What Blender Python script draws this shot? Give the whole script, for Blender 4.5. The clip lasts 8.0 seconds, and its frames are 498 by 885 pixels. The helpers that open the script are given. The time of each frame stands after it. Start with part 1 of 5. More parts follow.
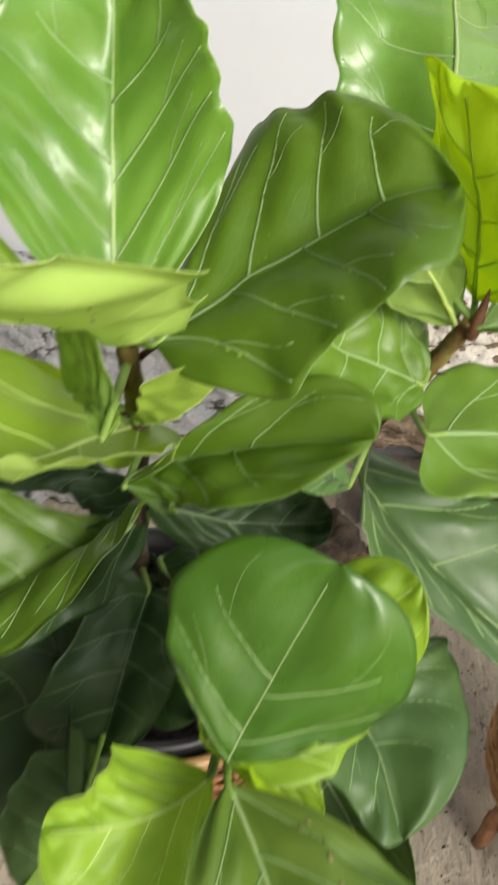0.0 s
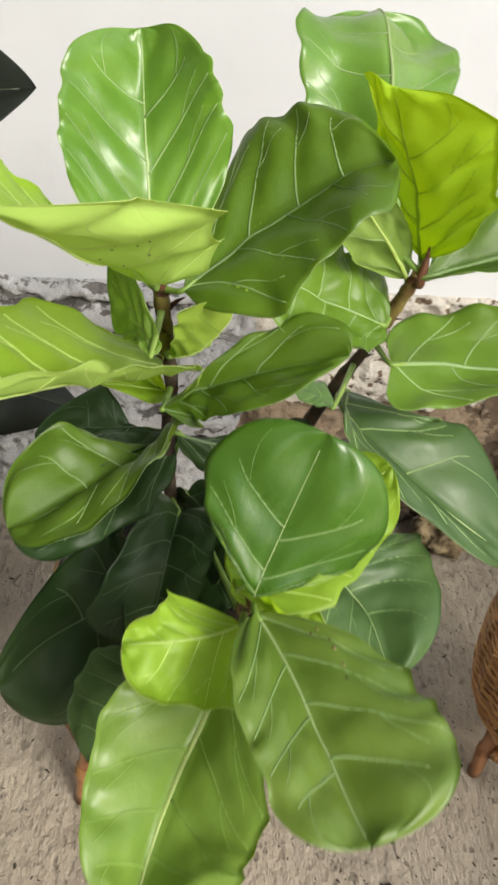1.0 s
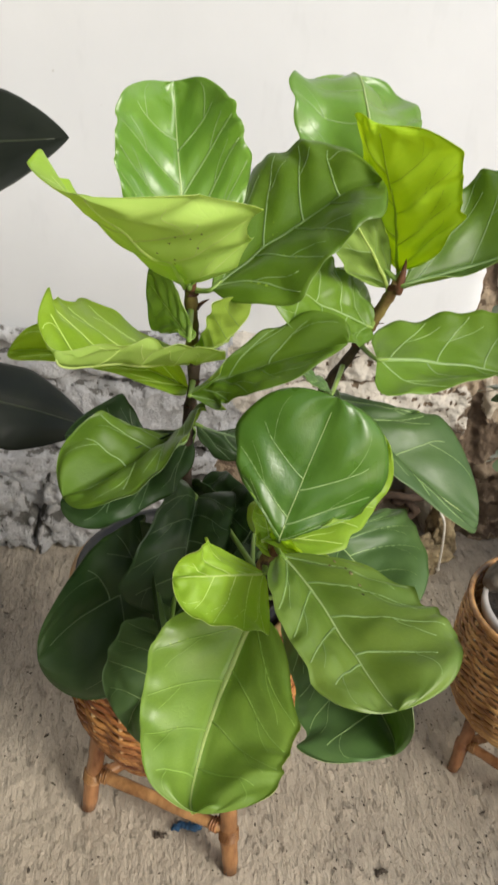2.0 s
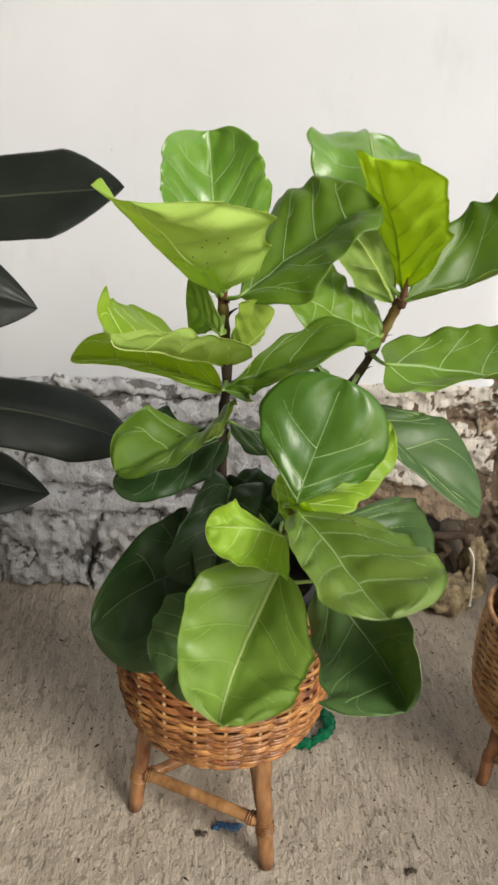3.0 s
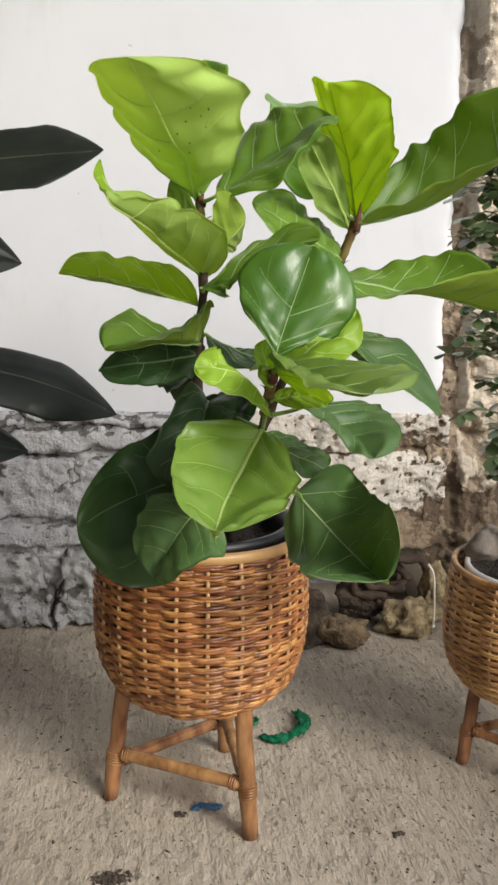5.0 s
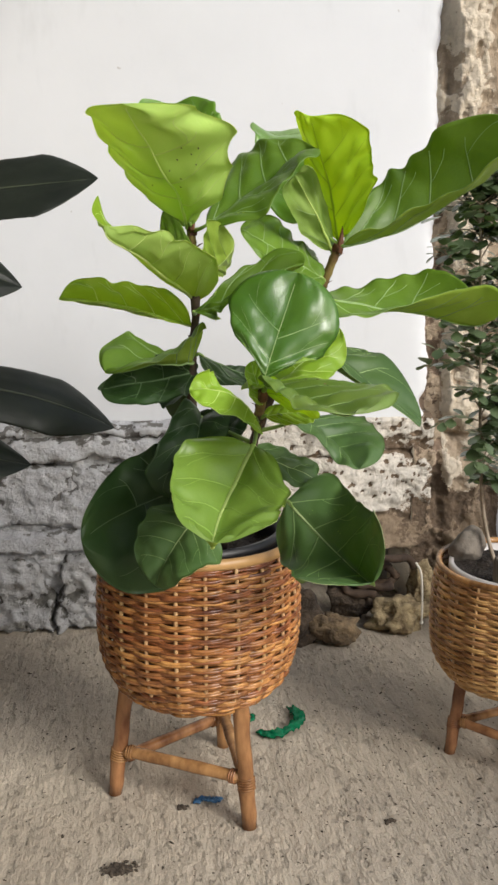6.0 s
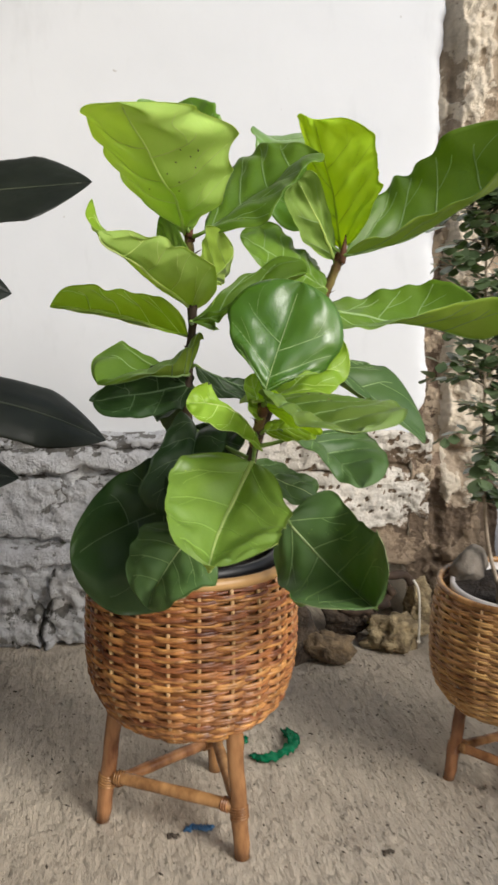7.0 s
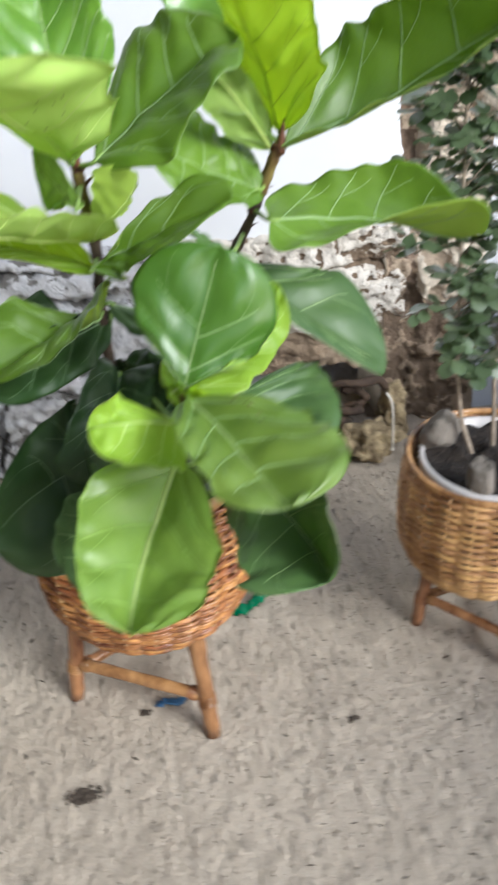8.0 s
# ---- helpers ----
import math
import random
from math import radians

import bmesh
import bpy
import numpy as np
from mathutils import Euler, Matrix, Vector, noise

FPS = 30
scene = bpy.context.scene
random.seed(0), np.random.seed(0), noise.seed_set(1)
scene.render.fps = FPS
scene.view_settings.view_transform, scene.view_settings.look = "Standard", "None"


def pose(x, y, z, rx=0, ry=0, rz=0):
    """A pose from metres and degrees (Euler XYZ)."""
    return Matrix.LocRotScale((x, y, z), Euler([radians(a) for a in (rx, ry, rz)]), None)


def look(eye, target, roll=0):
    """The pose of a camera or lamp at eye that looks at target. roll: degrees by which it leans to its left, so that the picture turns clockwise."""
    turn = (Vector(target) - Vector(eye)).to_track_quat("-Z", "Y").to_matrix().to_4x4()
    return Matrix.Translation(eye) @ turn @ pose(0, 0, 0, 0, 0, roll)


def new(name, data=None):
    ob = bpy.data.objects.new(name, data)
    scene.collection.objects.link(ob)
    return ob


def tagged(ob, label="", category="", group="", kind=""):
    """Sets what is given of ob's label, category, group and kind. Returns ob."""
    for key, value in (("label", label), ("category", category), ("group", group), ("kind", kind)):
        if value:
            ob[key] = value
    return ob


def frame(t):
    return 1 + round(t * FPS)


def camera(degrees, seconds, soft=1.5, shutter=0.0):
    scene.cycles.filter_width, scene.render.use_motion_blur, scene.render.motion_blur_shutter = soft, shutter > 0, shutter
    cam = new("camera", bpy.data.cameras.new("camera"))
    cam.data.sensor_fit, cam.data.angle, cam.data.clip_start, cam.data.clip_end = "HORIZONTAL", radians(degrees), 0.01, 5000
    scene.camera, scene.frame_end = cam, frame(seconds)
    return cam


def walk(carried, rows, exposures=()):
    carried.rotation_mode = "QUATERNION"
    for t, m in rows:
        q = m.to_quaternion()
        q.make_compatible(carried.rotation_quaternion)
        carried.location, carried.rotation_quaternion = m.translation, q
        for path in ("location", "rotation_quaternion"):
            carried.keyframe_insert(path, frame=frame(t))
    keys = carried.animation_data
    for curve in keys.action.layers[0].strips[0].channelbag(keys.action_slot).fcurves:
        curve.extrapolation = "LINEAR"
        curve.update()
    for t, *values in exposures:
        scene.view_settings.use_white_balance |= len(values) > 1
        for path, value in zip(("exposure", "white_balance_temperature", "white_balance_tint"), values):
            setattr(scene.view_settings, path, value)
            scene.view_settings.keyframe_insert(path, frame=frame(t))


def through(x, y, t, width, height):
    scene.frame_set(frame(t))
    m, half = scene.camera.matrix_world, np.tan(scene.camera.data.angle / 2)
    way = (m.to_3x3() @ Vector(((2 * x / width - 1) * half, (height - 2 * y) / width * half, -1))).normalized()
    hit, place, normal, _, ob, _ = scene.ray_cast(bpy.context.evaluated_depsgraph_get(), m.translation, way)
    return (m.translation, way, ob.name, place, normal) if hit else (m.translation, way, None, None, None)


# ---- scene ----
cam = camera(30.8, 8.0, 2.6, 0.6)
PATH = [
    (0, (0.033, -0.572, 1.204), (0.114, 1.004, -0.025), 6.9),
    (0.5, (0.032, -0.674, 1.209), (0.048, 0.914, -0.006), 5.6),
    (1, (0.017, -0.768, 1.235), (0.114, 0.866, 0.087), 3.8),
    (1.5, (-0.041, -0.88, 1.225), (0.14, 0.79, 0.139), 5.2),
    (1.7, (-0.053, -0.907, 1.228), (0.157, 0.782, 0.179), 4.2),
    (2.8, (-0.053, -1.043, 1.199), (0.102, 0.763, 0.353), 2.0),
    (3, (-0.036, -1.113, 1.191), (0.056, 0.714, 0.382), 1.9),
    (3.5, (-0.034, -1.167, 1.076), (0.147, 0.733, 0.478), 1.8),
    (4, (-0.036, -1.137, 0.829), (0.298, 0.774, 0.34), 2.1),
    (4.5, (-0.062, -1.21, 0.869), (0.187, 0.736, 0.48), 1.5),
    (4.7, (-0.074, -1.244, 0.869), (0.146, 0.701, 0.457), 1.2),
    (5.8, (-0.095, -1.359, 0.917), (0.148, 0.58, 0.491), 0.3),
    (6, (-0.096, -1.356, 0.914), (0.146, 0.583, 0.488), 0.1),
    (6.5, (-0.1, -1.34, 0.912), (0.17, 0.595, 0.484), 1.2),
    (7, (-0.099, -1.303, 0.912), (0.164, 0.638, 0.505), 0.8),
    (7.5, (-0.058, -1.137, 0.97), (0.141, 0.708, 0.225), -2.4),
    (7.7, (-0.046, -1.093, 1.044), (0.177, 0.672, 0.13), -6.0),
    (8, (0.012, -1.036, 1.184), (0.241, 0.62, 0.086), -2.6),
]
walk(cam, [(t, look(eye, target, roll)) for t, eye, target, roll in PATH],
     exposures=((0, 0.50, 6620, 8), (0.5, 0.52, 6620, 8), (1.5, 0.45, 6620, 8), (3.0, 0.30, 6600, 9), (3.5, 0.32, 6620, 9), (4.0, 0.34, 6420, 10), (6.5, 0.33, 6400, 10), (7.0, 0.33, 6400, 10), (7.5, 0.16, 6350, 10), (7.7, 0.32, 6250, 9), (8.0, 0.72, 5750, 9)))

# ---- daylight: bright overcast sky over an open yard ----
world = bpy.data.worlds.new("sky")
scene.world = world
world.use_nodes = True
wn = world.node_tree.nodes
sky = wn.new("ShaderNodeTexSky")
sky.sky_type = "NISHITA"
sky.sun_disc = False
sky.sun_elevation, sky.sun_rotation = radians(33), radians(142)
sky.altitude, sky.air_density, sky.dust_density = 100, 1.0, 3.0
wn["Background"].inputs["Strength"].default_value = 0.125
world.node_tree.links.new(sky.outputs["Color"], wn["Background"].inputs["Color"])
sun = new("sun", bpy.data.lights.new("sun", "SUN"))
sun.data.energy, sun.data.angle, sun.data.color = 2.15, radians(24), (1.0, 0.985, 0.95)
sun.matrix_world = look((1.0, -1.3, 1.05), (0, 0, 0))


# ---- materials ----
def material(name):
    m = bpy.data.materials.new(name)
    m.use_nodes = True
    return m, m.node_tree, m.node_tree.nodes["Principled BSDF"]


def node(nt, kind, ins=None, **attrs):
    n = nt.nodes.new("ShaderNode" + kind)
    for k, v in attrs.items():
        setattr(n, k, v)
    for k, v in (ins or {}).items():
        if isinstance(v, bpy.types.NodeSocket):
            nt.links.new(v, n.inputs[k])
        else:
            n.inputs[k].default_value = v
    return n


def ramp(nt, fac, *stops):
    r = node(nt, "ValToRGB", {"Fac": fac})
    el = r.color_ramp.elements
    while len(el) < len(stops):
        el.new(0.5)
    for e, (p, c) in zip(el, stops):
        e.position, e.color = p, (*c, 1) if len(c) == 3 else c
    return r.outputs["Color"]


def grey(v):
    return (v, v, v)


def coords(nt, scale=(1, 1, 1), which="Object", rot=(0, 0, 0)):
    c = node(nt, "TexCoord")
    return node(nt, "Mapping", {"Vector": c.outputs[which], "Scale": scale, "Rotation": rot}).outputs["Vector"]


def noise_tex(nt, vec, scale, detail=4, rough=0.55):
    return node(nt, "TexNoise", {"Vector": vec, "Scale": scale, "Detail": detail, "Roughness": rough}).outputs["Fac"]


def mix(nt, fac, a, b, mode="MIX"):
    n = node(nt, "MixRGB", blend_type=mode)
    for key, v in (("Fac", fac), ("Color1", a), ("Color2", b)):
        if isinstance(v, bpy.types.NodeSocket):
            nt.links.new(v, n.inputs[key])
        else:
            n.inputs[key].default_value = v if key == "Fac" else (*v, 1)
    return n.outputs["Color"]


def bump(nt, bsdf, height, strength, distance):
    b = node(nt, "Bump", {"Height": height, "Strength": strength, "Distance": distance})
    nt.links.new(b.outputs["Normal"], bsdf.inputs["Normal"])
    return b


def leaf_material(name, dark, light, through, amount, rough, coat=0.0, netting=0.16, gloss=0.5):
    """A leaf surface: mottled green, fine veining and relief from the leaf's own UV, light passing through."""
    m, nt, bs = material(name)
    uv = coords(nt, (1, 1, 1), "UV")
    ob = coords(nt)
    rnd = node(nt, "ObjectInfo").outputs["Random"]
    blotch = noise_tex(nt, ob, 14, 3)
    col = mix(nt, ramp(nt, blotch, (0.3, grey(0)), (0.72, grey(1))), dark, light)
    hsv = node(nt, "HueSaturation", {"Color": col, "Value": 1.0})
    nt.links.new(node(nt, "MapRange", {"Value": rnd, "To Min": 0.82, "To Max": 1.18}).outputs[0], hsv.inputs["Value"])
    sep = node(nt, "SeparateXYZ", {"Vector": uv})
    av = node(nt, "Math", {0: sep.outputs["Y"]}, operation="ABSOLUTE").outputs[0]
    sweep = node(nt, "Math", {0: av, 1: -0.34, 2: sep.outputs["X"]}, operation="MULTIPLY_ADD").outputs[0]
    cross = node(nt, "CombineXYZ", {"X": sweep, "Y": av})
    cell = node(nt, "TexVoronoi", {"Vector": node(nt, "Mapping", {"Vector": cross.outputs[0], "Scale": (30, 11, 1)}).outputs[0], "Scale": 1.0}, feature="DISTANCE_TO_EDGE")
    net = ramp(nt, cell.outputs["Distance"], (0.0, grey(1)), (0.09, grey(0)))
    col = mix(nt, node(nt, "Math", {0: net, 1: netting}, operation="MULTIPLY").outputs[0], hsv.outputs["Color"], tuple(min(1, 1.9 * c + 0.03) for c in light))
    speck = ramp(nt, noise_tex(nt, ob, 330, 2), (0.74, grey(0)), (0.80, grey(1)))
    col = mix(nt, node(nt, "Math", {0: speck, 1: 0.35}, operation="MULTIPLY").outputs[0], col, (0.10, 0.09, 0.03))
    nt.links.new(col, bs.inputs["Base Color"])
    rr = ramp(nt, noise_tex(nt, ob, 30, 3), (0.3, grey(rough * 0.8)), (0.75, grey(min(1, rough * 1.35))))
    nt.links.new(rr, bs.inputs["Roughness"])
    bs.inputs["Coat Weight"].default_value = coat
    bs.inputs["Specular IOR Level"].default_value = gloss
    bs.inputs["Coat Roughness"].default_value = 0.3
    h = node(nt, "Math", {0: net, 1: -2.4 * netting, 2: noise_tex(nt, ob, 75, 4)}, operation="MULTIPLY_ADD").outputs[0]
    bump(nt, bs, h, 0.4, 0.0014)
    tr = node(nt, "BsdfTranslucent", {"Color": (*through, 1)})
    ms = node(nt, "MixShader", {0: amount, 1: bs.outputs[0], 2: tr.outputs[0]})
    nt.links.new(ms.outputs[0], nt.nodes["Material Output"].inputs["Surface"])
    return m


LEAF = {
    "bright": (leaf_material("bright_leaf", (0.38, 0.53, 0.025), (0.48, 0.63, 0.04), (0.88, 1.0, 0.04), 0.56, 0.42, 0.1, 0.06),
              leaf_material("bright_leaf_underside", (0.50, 0.80, 0.04), (0.60, 0.90, 0.06), (0.85, 1.0, 0.06), 0.55, 0.5, 0.0, 0.08)),
    "young": (leaf_material("young_leaf", (0.24, 0.40, 0.035), (0.33, 0.50, 0.055), (0.76, 0.92, 0.08), 0.42, 0.42, 0.08, 0.08),
              leaf_material("young_leaf_underside", (0.48, 0.68, 0.17), (0.58, 0.78, 0.23), (0.84, 0.98, 0.2), 0.5, 0.5, 0.0, 0.08)),
    "light": (leaf_material("light_leaf", (0.138, 0.246, 0.033), (0.220, 0.348, 0.053), (0.57, 0.78, 0.07), 0.22, 0.46, 0.4, 0.06),
              leaf_material("light_leaf_underside", (0.34, 0.48, 0.07), (0.42, 0.56, 0.10), (0.68, 0.88, 0.08), 0.4, 0.5, 0.0, 0.08)),
    "green": (leaf_material("green_leaf", (0.040, 0.110, 0.009), (0.068, 0.155, 0.015), (0.42, 0.70, 0.04), 0.13, 0.3, 0.3, 0.03),
              leaf_material("green_leaf_underside", (0.25, 0.40, 0.05), (0.32, 0.47, 0.08), (0.58, 0.84, 0.07), 0.4, 0.5, 0.0, 0.08)),
    "olive": (leaf_material("olive_leaf", (0.076, 0.152, 0.010), (0.122, 0.215, 0.018), (0.54, 0.78, 0.05), 0.22, 0.45, 0.15, 0.06),
              leaf_material("olive_leaf_underside", (0.30, 0.43, 0.05), (0.38, 0.51, 0.08), (0.64, 0.84, 0.07), 0.4, 0.5, 0.0, 0.08)),
    "mature": (leaf_material("mature_leaf", (0.055, 0.118, 0.030), (0.092, 0.168, 0.046), (0.36, 0.56, 0.07), 0.12, 0.5, 0.12, 0.04, 0.42),
              leaf_material("mature_leaf_underside", (0.18, 0.29, 0.07), (0.24, 0.36, 0.10), (0.45, 0.66, 0.08), 0.3, 0.5, 0.0, 0.06)),
    "glossy": (leaf_material("glossy_leaf", (0.095, 0.21, 0.025), (0.16, 0.30, 0.045), (0.55, 0.82, 0.07), 0.26, 0.32, 0.8, 0.06),
              leaf_material("glossy_leaf_underside", (0.30, 0.43, 0.05), (0.38, 0.51, 0.08), (0.64, 0.84, 0.07), 0.4, 0.5, 0.0, 0.08)),
    "sage": (leaf_material("sage_leaf", (0.130, 0.224, 0.026), (0.208, 0.308, 0.042), (0.48, 0.68, 0.06), 0.20, 0.42, 0.5, 0.04),
              leaf_material("sage_leaf_underside", (0.18, 0.29, 0.07), (0.24, 0.36, 0.10), (0.45, 0.66, 0.08), 0.3, 0.5, 0.0, 0.06)),
    # dark leaves: the shade on inner and lower leaves is put into this green
    "dark": (leaf_material("shaded_dark_leaf", (0.020, 0.048, 0.013), (0.034, 0.072, 0.019), (0.25, 0.42, 0.05), 0.10, 0.48, 0.05, 0.03, 0.3),
              leaf_material("shaded_dark_leaf_underside", (0.08, 0.14, 0.04), (0.12, 0.19, 0.06), (0.3, 0.45, 0.06), 0.2, 0.55, 0.0, 0.03)),
    "pale": (leaf_material("pale_leaf", (0.36, 0.48, 0.22), (0.46, 0.58, 0.29), (0.65, 0.85, 0.25), 0.3, 0.42, 0.5, 0.03),
              leaf_material("pale_leaf_underside", (0.22, 0.34, 0.07), (0.30, 0.42, 0.10), (0.5, 0.72, 0.1), 0.3, 0.5, 0.0, 0.06)),
    "rubber": (leaf_material("rubber_leaf", (0.010, 0.014, 0.010), (0.018, 0.023, 0.016), (0.1, 0.1, 0.04), 0.04, 0.42, 0.0, 0.0, 0.3),
               leaf_material("rubber_leaf_underside", (0.06, 0.065, 0.04), (0.09, 0.095, 0.06), (0.1, 0.1, 0.04), 0.04, 0.5, 0.0, 0.0)),
    "shrub": (leaf_material("shrub_leaf", (0.06, 0.095, 0.045), (0.135, 0.185, 0.095), (0.2, 0.35, 0.06), 0.15, 0.3, 0.5, 0.0),
              leaf_material("shrub_leaf_underside", (0.06, 0.10, 0.05), (0.085, 0.14, 0.07), (0.2, 0.35, 0.06), 0.2, 0.55, 0.0, 0.0)),
}


def simple(name, a, b, scale=20, rough=0.6, bump_scale=60, bump_height=0.002, strength=0.4, metallic=0.0, stretch=(1, 1, 1), vary=0.0):
    m, nt, bs = material(name)
    v = coords(nt, stretch)
    col = mix(nt, ramp(nt, noise_tex(nt, v, scale, 5), (0.3, grey(0)), (0.7, grey(1))), a, b)
    if vary:
        hsv = node(nt, "HueSaturation", {"Color": col})
        rnd = node(nt, "ObjectInfo").outputs["Random"]
        nt.links.new(node(nt, "MapRange", {"Value": rnd, "To Min": 1 - vary, "To Max": 1 + vary}).outputs[0], hsv.inputs["Value"])
        nt.links.new(node(nt, "MapRange", {"Value": rnd, "To Min": 0.49, "To Max": 0.51}).outputs[0], hsv.inputs["Hue"])
        col = hsv.outputs["Color"]
    nt.links.new(col, bs.inputs["Base Color"])
    bs.inputs["Roughness"].default_value, bs.inputs["Metallic"].default_value = rough, metallic
    bump(nt, bs, noise_tex(nt, v, bump_scale, 4), strength, bump_height)
    return m


VEIN = leaf_material("leaf_vein", (0.42, 0.55, 0.23), (0.54, 0.66, 0.33), (0.75, 0.88, 0.3), 0.35, 0.45, 0.0, 0.0)
VEIN_SIDE = leaf_material("leaf_side_vein", (0.22, 0.37, 0.07), (0.32, 0.48, 0.12), (0.7, 0.85, 0.16), 0.35, 0.45, 0.0, 0.0)
VEIN_MATURE = leaf_material("mature_leaf_side_vein", (0.24, 0.37, 0.13), (0.32, 0.46, 0.19), (0.6, 0.75, 0.2), 0.22, 0.5, 0.0, 0.0)
VEIN_BRIGHT = leaf_material("bright_leaf_vein", (0.29, 0.43, 0.03), (0.36, 0.51, 0.04), (0.7, 0.82, 0.04), 0.42, 0.5, 0.0, 0.0)
VEIN_YOUNG = leaf_material("young_leaf_side_vein", (0.60, 0.78, 0.22), (0.72, 0.88, 0.30), (0.95, 1.0, 0.4), 0.5, 0.45, 0.0, 0.0)
VEIN_PALE = leaf_material("young_leaf_vein", (0.66, 0.82, 0.30), (0.76, 0.90, 0.38), (0.95, 1.0, 0.45), 0.55, 0.45, 0.0, 0.0)
# veins darkened to suit the leaves whose colour holds their shade
VEIN_SHADED = leaf_material("shaded_dark_leaf_vein", (0.095, 0.155, 0.07), (0.14, 0.21, 0.10), (0.3, 0.4, 0.1), 0.2, 0.45, 0.0, 0.0)
VEIN_RUBBER = leaf_material("rubber_leaf_vein", (0.03, 0.04, 0.02), (0.06, 0.07, 0.04), (0.1, 0.1, 0.05), 0.05, 0.4, 0.0, 0.0)
PETIOLE = simple("petiole_green", (0.16, 0.27, 0.05), (0.26, 0.38, 0.08), 40, 0.5)
SCAR = simple("dry_leaf_scar", (0.13, 0.12, 0.035), (0.26, 0.23, 0.09), 300, 0.8, 400, 0.001, 0.5)
SPECK = simple("dark_leaf_speck", (0.05, 0.05, 0.02), (0.09, 0.08, 0.03), 300, 0.8, 400, 0.001, 0.3)
BARK = simple("fig_bark", (0.04, 0.027, 0.018), (0.105, 0.07, 0.046), 45, 0.8, 120, 0.004, 0.8)
SHEATH = simple("dry_sheath", (0.06, 0.024, 0.013), (0.19, 0.075, 0.036), 90, 0.7, 200, 0.002, 0.6)
SHOOT = simple("green_brown_shoot", (0.105, 0.042, 0.02), (0.25, 0.20, 0.055), 55, 0.6, 160, 0.002, 0.6)
TWIG = simple("shrub_bark", (0.22, 0.17, 0.12), (0.40, 0.33, 0.25), 60, 0.8, 160, 0.002, 0.6)
CANE = simple("rattan_weave", (0.12, 0.042, 0.014), (0.54, 0.25, 0.085), 44, 0.25, 160, 0.0012, 0.7, vary=0.38)
CANE_DARK = simple("dark_rattan_weave", (0.10, 0.029, 0.010), (0.44, 0.175, 0.058), 40, 0.28, 160, 0.0012, 0.7, vary=0.35)
CANE_PALE = simple("pale_rattan_weave", (0.25, 0.12, 0.04), (0.60, 0.35, 0.14), 16, 0.38, 160, 0.0012, 0.7, vary=0.28)
STAKE = simple("rattan_stake", (0.40, 0.23, 0.10), (0.60, 0.39, 0.19), 30, 0.4, 220, 0.0008, 0.5, vary=0.12)
POLE = simple("rattan_pole", (0.12, 0.046, 0.018), (0.46, 0.235, 0.10), 34, 0.2, 90, 0.002, 0.6, stretch=(1, 1, 0.3), vary=0.16)
RIM = simple("rattan_rim", (0.42, 0.23, 0.085), (0.58, 0.36, 0.15), 16, 0.4, 90, 0.001, 0.4)
BLACK = simple("black_plastic", (0.008, 0.008, 0.010), (0.016, 0.016, 0.018), 30, 0.45, 60, 0.0006, 0.3)
WHITE_POT = simple("white_plastic", (0.46, 0.43, 0.41), (0.60, 0.57, 0.54), 20, 0.4, 60, 0.0006, 0.2)
SOIL = simple("dark_soil", (0.008, 0.006, 0.0045), (0.042, 0.03, 0.021), 90, 1.0, 180, 0.012, 1.0)
STONE = simple("grey_stone", (0.085, 0.075, 0.062), (0.215, 0.185, 0.15), 18, 0.9, 90, 0.004, 0.8)
ROCK = simple("ochre_rock", (0.10, 0.068, 0.034), (0.48, 0.38, 0.215), 40, 0.92, 90, 0.010, 1.0)
TAN_ROCK = simple("tan_brown_rock", (0.05, 0.034, 0.02), (0.27, 0.19, 0.105), 36, 0.92, 90, 0.010, 1.0)
BROWN_ROCK = simple("brown_rock", (0.022, 0.016, 0.011), (0.10, 0.07, 0.045), 30, 0.92, 90, 0.010, 1.0)
ROOT = simple("brown_coil", (0.022, 0.013, 0.008), (0.085, 0.052, 0.030), 30, 0.85, 120, 0.003, 0.7)
CORD = simple("white_cord", (0.6, 0.56, 0.48), (0.75, 0.71, 0.62), 60, 0.8, 300, 0.0008, 0.6)
GREEN = simple("green_ribbon", (0.0, 0.16, 0.065), (0.01, 0.30, 0.13), 60, 0.2, 140, 0.0015, 0.5)
BLUE = simple("blue_plastic", (0.05, 0.15, 0.31), (0.11, 0.26, 0.46), 60, 0.4, 140, 0.0015, 0.5)
DIRT = simple("dark_dirt", (0.035, 0.026, 0.018), (0.09, 0.07, 0.05), 120, 0.95, 250, 0.003, 0.8)


